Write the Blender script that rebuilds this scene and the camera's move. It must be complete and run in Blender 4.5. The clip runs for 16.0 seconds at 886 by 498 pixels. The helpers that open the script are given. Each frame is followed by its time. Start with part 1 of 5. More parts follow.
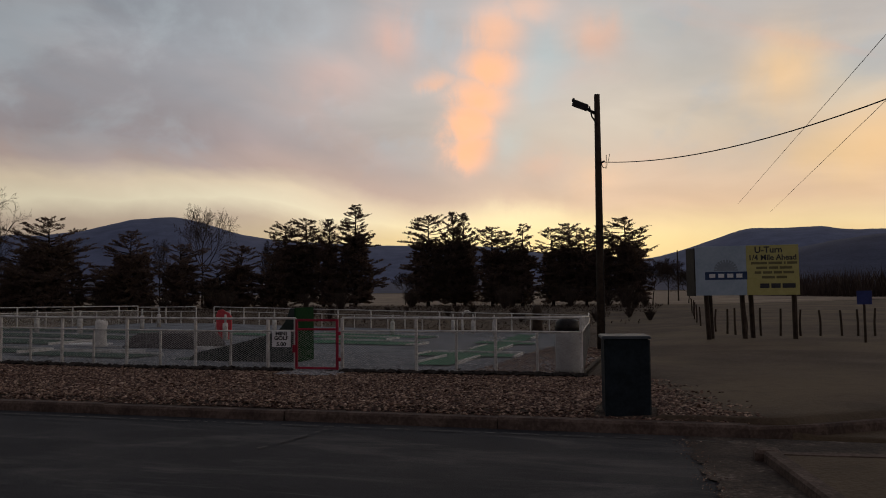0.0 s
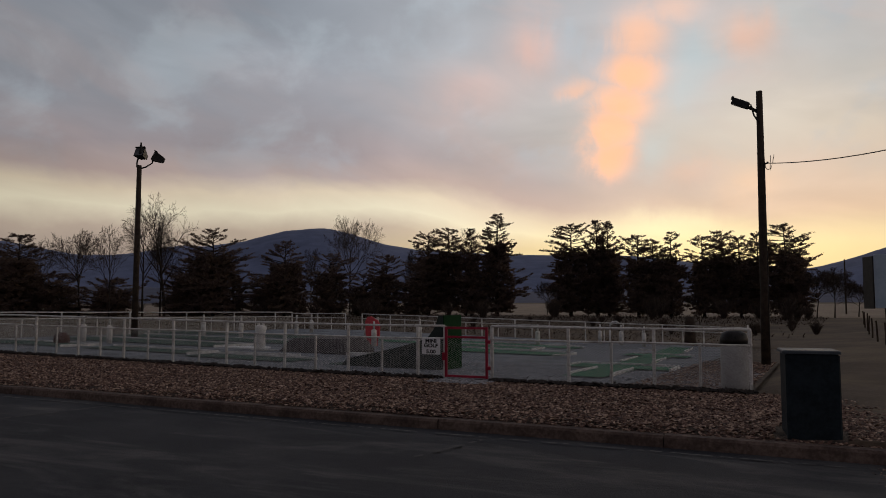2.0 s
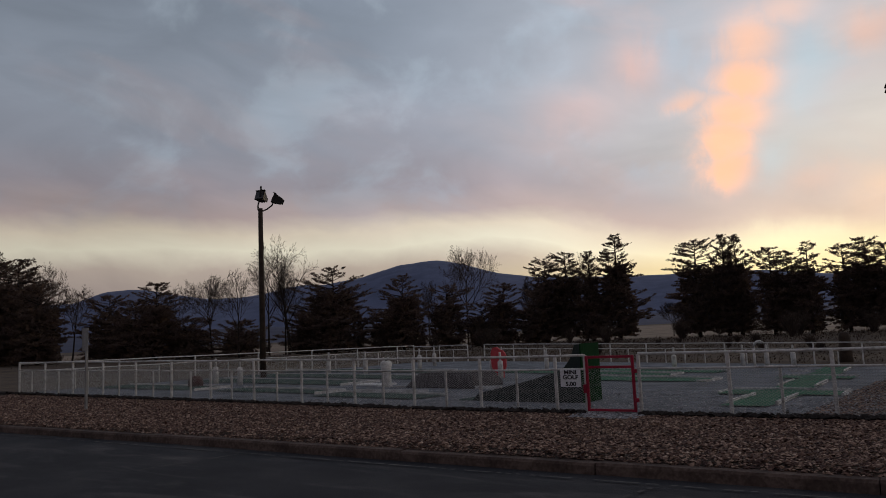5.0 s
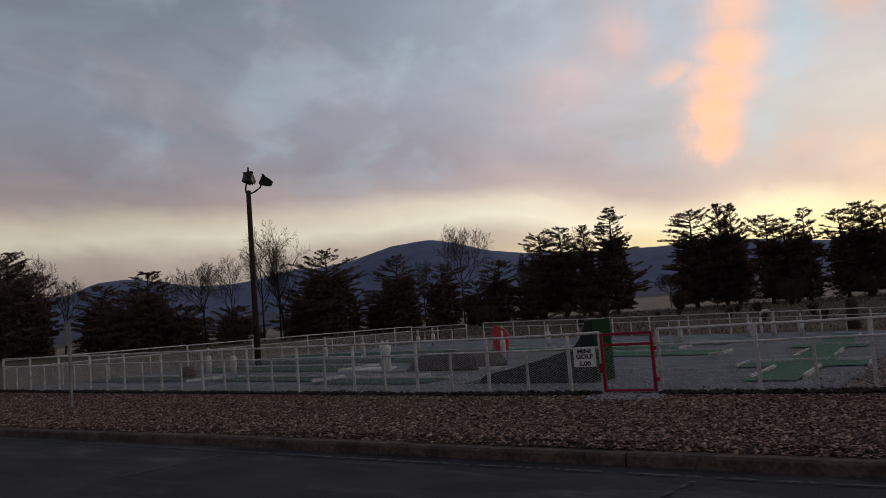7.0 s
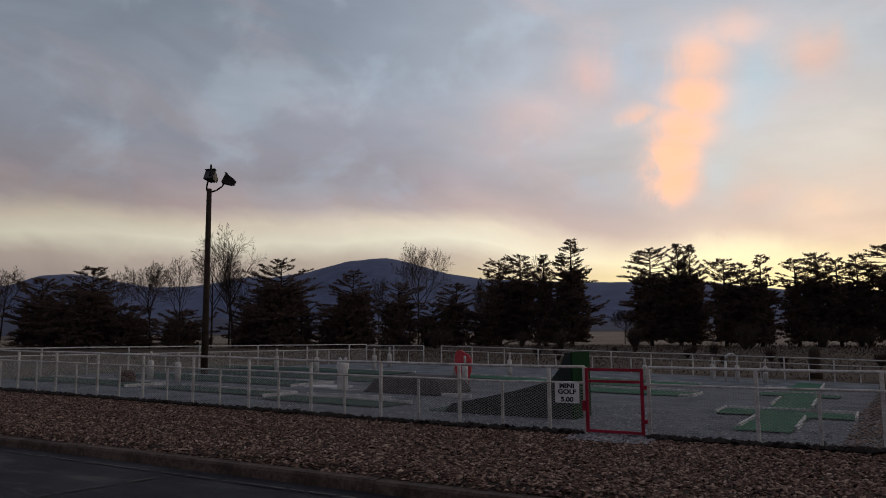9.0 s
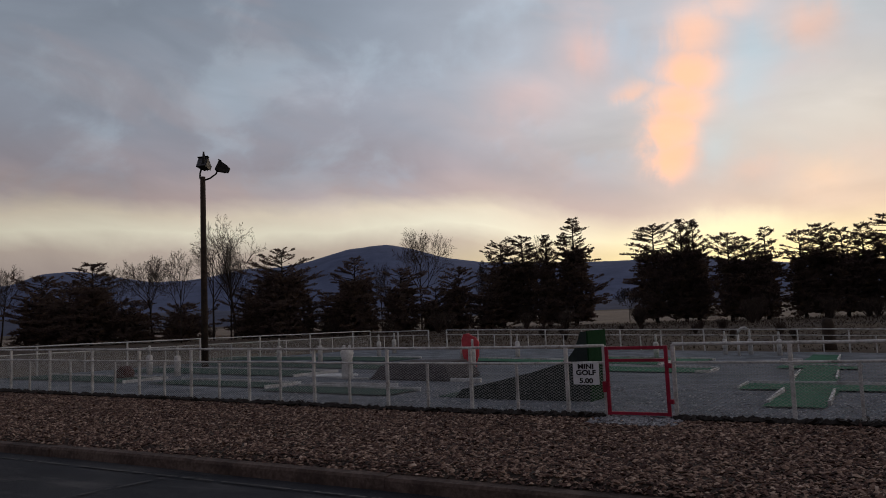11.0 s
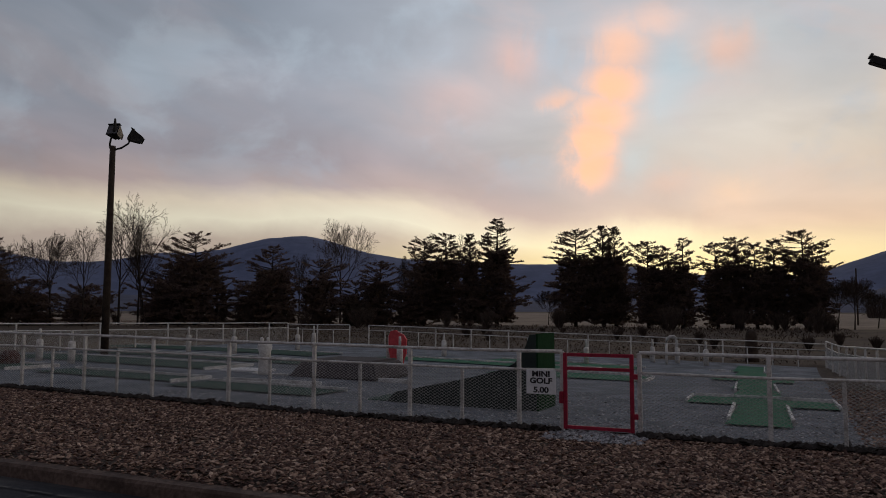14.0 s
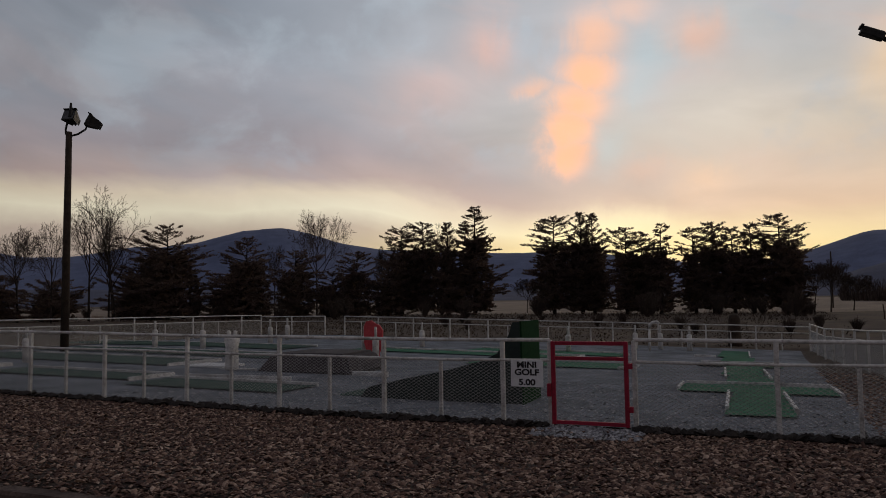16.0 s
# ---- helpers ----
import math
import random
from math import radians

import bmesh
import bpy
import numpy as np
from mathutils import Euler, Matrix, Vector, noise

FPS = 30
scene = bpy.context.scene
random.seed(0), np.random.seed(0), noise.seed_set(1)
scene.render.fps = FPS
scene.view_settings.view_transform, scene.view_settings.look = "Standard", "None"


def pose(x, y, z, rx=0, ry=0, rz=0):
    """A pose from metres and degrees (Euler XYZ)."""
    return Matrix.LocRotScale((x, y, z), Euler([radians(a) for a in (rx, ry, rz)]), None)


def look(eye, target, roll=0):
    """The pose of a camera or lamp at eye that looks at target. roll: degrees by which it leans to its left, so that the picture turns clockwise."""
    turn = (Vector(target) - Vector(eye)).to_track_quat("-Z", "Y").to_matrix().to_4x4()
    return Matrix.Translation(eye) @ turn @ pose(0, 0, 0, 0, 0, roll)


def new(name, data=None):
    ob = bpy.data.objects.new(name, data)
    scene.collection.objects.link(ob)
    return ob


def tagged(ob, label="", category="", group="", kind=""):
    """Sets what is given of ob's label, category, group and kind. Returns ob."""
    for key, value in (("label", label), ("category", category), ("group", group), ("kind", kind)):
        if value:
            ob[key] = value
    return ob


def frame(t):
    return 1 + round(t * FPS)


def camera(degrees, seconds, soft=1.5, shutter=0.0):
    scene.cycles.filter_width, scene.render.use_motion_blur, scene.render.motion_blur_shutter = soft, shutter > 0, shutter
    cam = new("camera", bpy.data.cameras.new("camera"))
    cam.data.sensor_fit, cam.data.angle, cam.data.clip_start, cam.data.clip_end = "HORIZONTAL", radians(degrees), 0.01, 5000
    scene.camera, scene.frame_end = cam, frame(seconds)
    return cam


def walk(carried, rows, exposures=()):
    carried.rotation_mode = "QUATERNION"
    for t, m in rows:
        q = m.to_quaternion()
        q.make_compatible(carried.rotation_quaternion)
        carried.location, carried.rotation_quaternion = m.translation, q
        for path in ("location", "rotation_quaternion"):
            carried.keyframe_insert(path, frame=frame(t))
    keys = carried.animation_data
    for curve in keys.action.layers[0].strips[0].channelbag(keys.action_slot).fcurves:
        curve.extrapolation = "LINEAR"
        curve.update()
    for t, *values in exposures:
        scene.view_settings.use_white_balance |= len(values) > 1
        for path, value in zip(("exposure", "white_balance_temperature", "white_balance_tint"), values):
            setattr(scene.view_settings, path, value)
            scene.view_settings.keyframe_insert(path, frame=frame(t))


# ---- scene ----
cam = camera(61.0, 16.0, 0.95)
PATH = [
    (0, (7.122, -14.303, 1.537), (6.59, -12.378, 1.656), -0.6),
    (0.5, (7.165, -14.211, 1.518), (6.568, -12.305, 1.628), -0.3),
    (1, (7.112, -14.143, 1.512), (6.37, -12.288, 1.61), -0.9),
    (1.5, (6.934, -14.058, 1.555), (6.094, -12.246, 1.661), -0.5),
    (2, (6.818, -14.065, 1.511), (5.94, -12.273, 1.657), -0.0),
    (2.5, (6.707, -13.901, 1.51), (5.824, -12.109, 1.61), -1.7),
    (3, (6.657, -13.798, 1.512), (5.698, -12.046, 1.631), -1.9),
    (3.5, (6.56, -13.655, 1.486), (5.527, -11.945, 1.594), -1.4),
    (4, (6.276, -13.541, 1.565), (5.17, -11.881, 1.715), -3.1),
    (4.2, (6.255, -13.604, 1.527), (5.127, -11.968, 1.758), -2.8),
    (6.3, (5.489, -12.842, 1.63), (4.361, -11.205, 1.851), -2.4),
    (6.5, (5.429, -12.813, 1.625), (4.266, -11.203, 1.856), -3.0),
    (7, (5.357, -12.663, 1.611), (4.239, -11.014, 1.783), -4.6),
    (7.5, (5.227, -12.46, 1.603), (4.14, -10.788, 1.755), -4.0),
    (8, (4.924, -12.281, 1.62), (3.881, -10.581, 1.769), -2.0),
    (8.2, (4.781, -12.201, 1.63), (3.771, -10.482, 1.792), -0.7),
    (10.3, (4.07, -11.654, 1.571), (3.03, -9.964, 1.822), -0.3),
    (10.5, (4.022, -11.604, 1.548), (2.977, -9.908, 1.728), -0.6),
    (11, (3.897, -11.309, 1.593), (2.877, -9.598, 1.775), -2.4),
    (11.5, (3.689, -11.149, 1.574), (2.745, -9.387, 1.653), 0.9),
    (12, (3.427, -11.009, 1.571), (2.586, -9.194, 1.595), 0.3),
    (12.5, (3.275, -10.751, 1.599), (2.386, -8.961, 1.667), -1.2),
    (13, (3.234, -10.555, 1.562), (2.375, -8.755, 1.706), -2.4),
    (13.5, (3.009, -10.382, 1.573), (2.146, -8.581, 1.682), -0.5),
    (14, (2.861, -10.246, 1.589), (2.028, -8.436, 1.758), 0.2),
    (14.5, (2.777, -9.954, 1.584), (1.882, -8.176, 1.776), -1.3),
    (15, (2.694, -9.749, 1.562), (1.726, -8.005, 1.698), -1.5),
    (15.5, (2.53, -9.581, 1.597), (1.663, -7.796, 1.849), -1.2),
    (16, (2.494, -9.366, 1.552), (1.715, -7.53, 1.694), -0.8),
]
walk(cam, [(t, look(eye, target, roll)) for t, eye, target, roll in PATH],
     [(0, -0.04, 6700, 10), (2, 0.05, 6500, 10), (3.5, 0.15, 6150, 10), (6.5, 0.06, 6100, 10), (7, 0.12, 6100, 10), (10.5, 0.10, 6100, 10), (12, 0.22, 6150, 10), (14, 0.1, 6200, 10), (16, 0.02, 6350, 10)])

# ---------------- world, light ----------------
def nodes_of(tree):
    tree.nodes.clear()
    return tree.nodes, tree.links


def math_node(tree, op, a, b=None, c=None, clamp=False):
    n = tree.nodes.new("ShaderNodeMath")
    n.operation, n.use_clamp = op, clamp
    for i, v in enumerate((a, b, c)):
        if v is None:
            continue
        if isinstance(v, (int, float)):
            n.inputs[i].default_value = v
        else:
            tree.links.new(v, n.inputs[i])
    return n.outputs[0]


def smooth_step(tree, value, lo, hi):
    n = tree.nodes.new("ShaderNodeMapRange")
    n.interpolation_type = "SMOOTHSTEP"
    n.inputs["From Min"].default_value, n.inputs["From Max"].default_value = lo, hi
    tree.links.new(value, n.inputs["Value"])
    return n.outputs["Result"]


def ramp(tree, fac, stops):
    n = tree.nodes.new("ShaderNodeValToRGB")
    els = n.color_ramp.elements
    while len(els) < len(stops):
        els.new(0.5)
    for e, (p, c) in zip(els, stops):
        e.position, e.color = p, (*c, 1)
    tree.links.new(fac, n.inputs["Fac"])
    return n.outputs["Color"]


def mix(tree, fac, a, b, blend="MIX"):
    n = tree.nodes.new("ShaderNodeMix")
    n.data_type, n.blend_type = "RGBA", blend
    for i, v in ((0, fac), (6, a), (7, b)):
        if isinstance(v, (int, float)):
            n.inputs[i].default_value = v
        elif isinstance(v, tuple):
            n.inputs[i].default_value = (*v, 1)
        else:
            tree.links.new(v, n.inputs[i])
    return n.outputs[2]


def srgb(r, g, b):
    f = lambda c: (c / 255 / 12.92) if c < 11 else ((c / 255 + 0.055) / 1.055) ** 2.4
    return (f(r), f(g), f(b))


def noise_node(tree, vec, scale, detail=5, rough=0.55, distortion=0.0):
    n = tree.nodes.new("ShaderNodeTexNoise")
    n.inputs["Scale"].default_value, n.inputs["Detail"].default_value = scale, detail
    n.inputs["Roughness"].default_value, n.inputs["Distortion"].default_value = rough, distortion
    tree.links.new(vec, n.inputs["Vector"])
    return n.outputs["Fac"]


def make_sky():
    world = bpy.data.worlds.new("dawn_sky")
    scene.world = world
    world.use_nodes = True
    tr = world.node_tree
    nodes_of(tr)
    out = tr.nodes.new("ShaderNodeOutputWorld")
    bg = tr.nodes.new("ShaderNodeBackground")
    tr.links.new(bg.outputs[0], out.inputs["Surface"])
    co = tr.nodes.new("ShaderNodeTexCoord").outputs["Generated"]
    sep = tr.nodes.new("ShaderNodeSeparateXYZ")
    tr.links.new(co, sep.inputs[0])
    el = math_node(tr, "MULTIPLY", math_node(tr, "ARCSINE", sep.outputs[2]), 57.2958)
    az = math_node(tr, "MULTIPLY", math_node(tr, "ARCTAN2", sep.outputs[0], sep.outputs[1]), 57.2958)
    # streaky cloud layer, long along the horizon and leaning
    com = tr.nodes.new("ShaderNodeCombineXYZ")
    tr.links.new(math_node(tr, "MULTIPLY", az, 0.045), com.inputs[0])
    tr.links.new(math_node(tr, "MULTIPLY", math_node(tr, "MULTIPLY_ADD", az, 0.28, el), 0.14), com.inputs[1])
    n_band = noise_node(tr, com.outputs[0], 1.0, 4, 0.5, 0.5)
    com2 = tr.nodes.new("ShaderNodeCombineXYZ")
    tr.links.new(math_node(tr, "MULTIPLY", az, 0.12), com2.inputs[0])
    tr.links.new(math_node(tr, "MULTIPLY", el, 0.16), com2.inputs[1])
    com2.inputs[2].default_value = 3.7
    n_puff = noise_node(tr, com2.outputs[0], 1.0, 6, 0.55, 0.3)
    com4 = tr.nodes.new("ShaderNodeCombineXYZ")
    tr.links.new(math_node(tr, "MULTIPLY", az, 0.42), com4.inputs[0])
    tr.links.new(math_node(tr, "MULTIPLY", el, 0.22), com4.inputs[1])
    com4.inputs[2].default_value = 5.3
    n_fine = noise_node(tr, com4.outputs[0], 1.0, 6, 0.6, 0.4)
    # wavering of the layer edges
    el_w = math_node(tr, "ADD", el, math_node(tr, "MULTIPLY", math_node(tr, "SUBTRACT", n_band, 0.5), 3.0))
    el_w = math_node(tr, "ADD", el_w, math_node(tr, "MULTIPLY", math_node(tr, "SUBTRACT", n_puff, 0.5), 2.2))
    el_w = math_node(tr, "ADD", el_w, math_node(tr, "MULTIPLY", smooth_step(tr, az, -30, -11), 2.6))
    t = math_node(tr, "DIVIDE", el_w, 32.0, clamp=True)
    cool = ramp(tr, t, COOL)
    warm = ramp(tr, t, WARM)
    side = smooth_step(tr, math_node(tr, "ADD", az, math_node(tr, "MULTIPLY", el, 0.55)), -30, 14)
    # the far side of the sky, away from the dawn
    back = smooth_step(tr, math_node(tr, "ABSOLUTE", math_node(tr, "ADD", az, 5)), 70, 150)
    col = mix(tr, side, cool, warm)
    # blue gaps and pink patches
    gap = math_node(tr, "MULTIPLY", smooth_step(tr, n_puff, 0.50, 0.68), smooth_step(tr, el, 7, 14))
    col = mix(tr, math_node(tr, "MULTIPLY", gap, 0.5), col, srgb(176, 186, 194))
    pink = math_node(tr, "MULTIPLY", smooth_step(tr, n_band, 0.52, 0.7), smooth_step(tr, el, 6, 12))
    col = mix(tr, math_node(tr, "MULTIPLY", pink, math_node(tr, "MULTIPLY_ADD", side, 0.4, 0.12)), col, srgb(226, 180, 162))
    # torn edges for the single clouds
    az_c = math_node(tr, "ADD", az, math_node(tr, "MULTIPLY", math_node(tr, "SUBTRACT", n_fine, 0.5), 2.6))
    az_c = math_node(tr, "ADD", az_c, math_node(tr, "MULTIPLY", math_node(tr, "SUBTRACT", n_puff, 0.5), 2.4))
    el_c = math_node(tr, "ADD", el, math_node(tr, "MULTIPLY", math_node(tr, "SUBTRACT", n_puff, 0.5), 3.0))
    el_c = math_node(tr, "ADD", el_c, math_node(tr, "MULTIPLY", math_node(tr, "SUBTRACT", n_fine, 0.5), 2.0))

    def puff(a0, e0, w, h):
        ra = math_node(tr, "POWER", math_node(tr, "DIVIDE", math_node(tr, "SUBTRACT", az_c, a0), w), 2.0)
        re_ = math_node(tr, "POWER", math_node(tr, "DIVIDE", math_node(tr, "SUBTRACT", el_c, e0), h), 2.0)
        return math_node(tr, "POWER", 2.718, math_node(tr, "MULTIPLY", math_node(tr, "ADD", ra, re_), -1.0))

    for a0, e0, w, h, amount, tone in CLOUDS:
        col = mix(tr, math_node(tr, "MULTIPLY", puff(a0, e0, w, h), amount, clamp=True), col, srgb(*tone))
    column = None
    for a0, e0, w, h, amount in COLUMN:
        one = math_node(tr, "MULTIPLY", puff(a0, e0, w, h), amount)
        column = one if column is None else math_node(tr, "MAXIMUM", column, one)
    column = math_node(tr, "MULTIPLY", column, math_node(tr, "MULTIPLY_ADD", smooth_step(tr, n_fine, 0.25, 0.65), 0.25, 0.82))
    col = mix(tr, smooth_step(tr, column, 0.02, 0.95), col, srgb(232, 190, 170))
    col = mix(tr, smooth_step(tr, column, 0.25, 1.15), col, srgb(252, 192, 150))
    # glow low over the ridge where the sun will rise
    da = math_node(tr, "POWER", math_node(tr, "DIVIDE", math_node(tr, "ADD", az, 8.0), 24.0), 2.0)
    de = math_node(tr, "POWER", math_node(tr, "DIVIDE", math_node(tr, "SUBTRACT", el, 3.4), 2.0), 2.0)
    glow = math_node(tr, "POWER", 2.718, math_node(tr, "MULTIPLY", math_node(tr, "ADD", da, de), -1.0))
    col = mix(tr, math_node(tr, "MULTIPLY", glow, 0.7), col, srgb(255, 230, 160))
    com3 = tr.nodes.new("ShaderNodeCombineXYZ")
    tr.links.new(math_node(tr, "MULTIPLY_ADD", el, 0.05, math_node(tr, "MULTIPLY", az, 0.10)), com3.inputs[0])
    tr.links.new(math_node(tr, "MULTIPLY", el, 0.26), com3.inputs[1])
    com3.inputs[2].default_value = 9.1
    n_soft = noise_node(tr, com3.outputs[0], 1.0, 5, 0.5, 0.6)
    lum = math_node(tr, "MULTIPLY_ADD", math_node(tr, "SUBTRACT", n_soft, 0.5), 0.38, 1.03)
    lum = math_node(tr, "SUBTRACT", lum, math_node(tr, "MULTIPLY", math_node(tr, "SUBTRACT", 1.0, smooth_step(tr, math_node(tr, "SUBTRACT", az, math_node(tr, "MULTIPLY", el, 0.5)), -72, -34)), 0.30))
    lift = math_node(tr, "MULTIPLY", smooth_step(tr, az, -40, -20), math_node(tr, "SUBTRACT", 1.0, smooth_step(tr, az, -12, 6)))
    lum = math_node(tr, "ADD", lum, math_node(tr, "MULTIPLY", lift, 0.17))
    vm = tr.nodes.new("ShaderNodeVectorMath")
    vm.operation = "SCALE"
    tr.links.new(col, vm.inputs[0])
    tr.links.new(lum, vm.inputs["Scale"])
    col = vm.outputs[0]
    col = mix(tr, smooth_step(tr, el, 24, 60), col, srgb(103, 100, 108))
    col = mix(tr, back, col, srgb(114, 110, 117))
    # a trace of the clear sky's own gradient
    sky = tr.nodes.new("ShaderNodeTexSky")
    sky.sky_type, sky.sun_disc = "NISHITA", False
    sky.sun_elevation, sky.sun_rotation = radians(1.0), radians(-3)
    skyc = mix(tr, 1.0, sky.outputs[0], (0.05, 0.05, 0.05), "MULTIPLY")
    col = mix(tr, 0.06, col, skyc)
    tr.links.new(col, bg.inputs["Color"])
    bg.inputs["Strength"].default_value = 1.0


COOL = [(0.0, srgb(150, 138, 132)), (0.12, srgb(166, 150, 140)), (0.165, srgb(184, 167, 152)), (0.215, srgb(226, 216, 190)), (0.255, srgb(218, 202, 178)), (0.30, srgb(178, 160, 155)),
        (0.36, srgb(156, 148, 152)), (0.45, srgb(150, 152, 160)), (0.55, srgb(156, 161, 170)), (0.68, srgb(146, 153, 163)), (1.0, srgb(126, 136, 148))]
WARM = [(0.0, srgb(252, 210, 140)), (0.10, srgb(254, 222, 152)), (0.17, srgb(247, 210, 162)), (0.22, srgb(246, 220, 176)), (0.28, srgb(232, 200, 170)), (0.36, srgb(222, 198, 174)),
        (0.46, srgb(216, 202, 184)), (0.62, srgb(196, 190, 186)), (1.0, srgb(166, 172, 180))]
# bearing, height, half width, half height, amount, colour: blue gaps, then lit patches
CLOUDS = [(-10.0, 5.0, 5.0, 1.5, 0.75, (255, 242, 196)), (-7.0, 17.8, 2.2, 2.2, 0.60, (172, 192, 198)), (-8.2, 15.4, 1.8, 2.0, 0.55, (184, 196, 198)), (-10.4, 11.2, 1.5, 1.6, 0.55, (190, 200, 198)), (-0.8, 19.4, 2.8, 2.2, 0.40, (188, 198, 198)),
          (3.0, 16.4, 3.0, 2.4, 0.35, (196, 200, 198)), (12.9, 14.2, 2.2, 2.0, 0.40, (206, 206, 196)), (-2.5, 12.5, 4.0, 2.6, 0.30, (214, 206, 192)),
          (-3.8, 18.5, 2.0, 1.7, 0.60, (238, 186, 158)), (9.6, 15.2, 2.4, 2.6, 0.70, (254, 212, 160)), (12.0, 9.2, 3.0, 1.8, 0.40, (255, 214, 150)), (15.5, 9.8, 3.2, 2.6, 0.60, (255, 208, 146)),
          (-3.4, 8.7, 2.0, 1.1, 0.40, (250, 206, 166)), (-24.0, 15.9, 3.4, 1.9, 0.42, (220, 180, 168)), (-19.3, 18.9, 2.0, 2.0, 0.55, (232, 184, 166)), (-7.6, 9.8, 2.0, 0.9, 0.30, (240, 192, 164))]
COLUMN = [(-13.3, 10.8, 1.9, 1.7, 0.95), (-13.4, 12.6, 2.3, 2.0, 1.0), (-12.8, 14.6, 2.7, 2.2, 1.0), (-11.7, 16.9, 2.6, 2.3, 0.95), (-11.0, 19.6, 2.9, 2.6, 0.62), (-8.4, 21.2, 3.2, 1.8, 0.45), (-15.6, 16.0, 2.2, 1.2, 0.55)]
make_sky()

# soft light of the dawn, low over the ridge
sun_data = bpy.data.lights.new("sun", "SUN")
sun_data.energy, sun_data.angle, sun_data.color = 0.12, radians(25), (1.0, 0.8, 0.6)
sun = new("sun", sun_data)
sun.matrix_world = look((-20, 400, 45), (0, 0, 0))


# ---------------- materials ----------------
def material(name, stops, scale=4.0, rough=0.85, bump=0.2, fine=6.0, metal=0.0, random_obj=0.0, island=0.0, spec=0.3, coat=0.0):
    m = bpy.data.materials.new(name)
    m.use_nodes = True
    tr = m.node_tree
    bsdf = tr.nodes["Principled BSDF"]
    geo = tr.nodes.new("ShaderNodeNewGeometry")
    pos = geo.outputs["Position"]
    big = noise_node(tr, pos, scale, 5, 0.6)
    small = noise_node(tr, pos, scale * fine, 4, 0.6)
    f = math_node(tr, "ADD", math_node(tr, "MULTIPLY", big, 0.6), math_node(tr, "MULTIPLY", small, 0.4))
    f = smooth_step(tr, f, 0.34, 0.66)
    if random_obj:
        r = tr.nodes.new("ShaderNodeObjectInfo").outputs["Random"]
        f = math_node(tr, "ADD", math_node(tr, "MULTIPLY", f, 1 - random_obj), math_node(tr, "MULTIPLY", r, random_obj))
    if island:
        f = math_node(tr, "ADD", math_node(tr, "MULTIPLY", f, 1 - island), math_node(tr, "MULTIPLY", geo.outputs["Random Per Island"], island))
    tr.links.new(ramp(tr, f, stops), bsdf.inputs["Base Color"])
    bsdf.inputs["Roughness"].default_value = rough
    bsdf.inputs["Metallic"].default_value = metal
    bsdf.inputs["Specular IOR Level"].default_value = spec
    if bump:
        b = tr.nodes.new("ShaderNodeBump")
        b.inputs["Strength"].default_value, b.inputs["Distance"].default_value = bump, 0.02
        tr.links.new(small, b.inputs["Height"])
        tr.links.new(b.outputs[0], bsdf.inputs["Normal"])
    return m


def two(a, b):
    return [(0.0, a), (1.0, b)]


WHITE = material("white_paint", [(0.0, (0.30, 0.28, 0.25)), (0.35, (0.52, 0.50, 0.47)), (1.0, (0.70, 0.69, 0.66))], 5, 0.55, 0.1)
WIRE = material("galvanised_wire", two((0.30, 0.30, 0.29), (0.46, 0.46, 0.44)), 8, 0.55, 0.0, metal=0.2)
RED = material("red_paint", [(0.0, (0.20, 0.006, 0.022)), (1.0, (0.34, 0.012, 0.040))], 6, 0.45, 0.1)
RED_PALE = material("faded_red_paint", [(0.0, (0.42, 0.045, 0.055)), (1.0, (0.62, 0.08, 0.09))], 6, 0.6, 0.1)
BLACK = material("black_paint", two((0.012, 0.012, 0.013), (0.03, 0.03, 0.03)), 6, 0.5, 0.1)
BIN = material("dark_bin_steel", two((0.008, 0.012, 0.016), (0.018, 0.026, 0.032)), 4, 0.75, 0.15, spec=0.12)
# paler than the bin body: the sheen on the lid is put into its colour
LID = material("sheen_grey_bin_lid", two((0.045, 0.055, 0.065), (0.08, 0.09, 0.10)), 4, 0.6, 0.15)
FELT = material("green_felt", [(0.0, (0.011, 0.078, 0.040)), (0.5, (0.016, 0.122, 0.062)), (1.0, (0.028, 0.17, 0.09))], 1.6, 0.95, 0.3, 20)
FELT_DARK = material("worn_dark_felt", [(0.0, (0.014, 0.044, 0.032)), (1.0, (0.030, 0.078, 0.054))], 1.3, 0.95, 0.3, 20)
JUMP_SIDE = material("dark_green_ramp_paint", [(0.0, (0.014, 0.022, 0.020)), (1.0, (0.024, 0.036, 0.031))], 2.0, 0.7, 0.2)
JUMP_GREEN = material("green_ramp_paint", [(0.0, (0.006, 0.030, 0.010)), (1.0, (0.012, 0.048, 0.016))], 2.5, 0.9, 0.2, spec=0.08)
BOARD = material("weathered_white_board", [(0.0, (0.28, 0.27, 0.25)), (0.4, (0.55, 0.54, 0.52)), (1.0, (0.72, 0.72, 0.70))], 3, 0.8, 0.3)
MOUND = material("dark_carpet_mound", [(0.0, (0.045, 0.04, 0.042)), (1.0, (0.085, 0.075, 0.075))], 2, 0.95, 0.3, 15)
CONCRETE = material("pale_concrete", [(0.0, (0.30, 0.29, 0.28)), (1.0, (0.46, 0.46, 0.45))], 3, 0.9, 0.3, 10)
KERB = material("stained_kerb_concrete", [(0.0, (0.036, 0.024, 0.019)), (0.5, (0.085, 0.058, 0.046)), (1.0, (0.16, 0.115, 0.092))], 2.2, 0.92, 0.6, 9, random_obj=0.2)
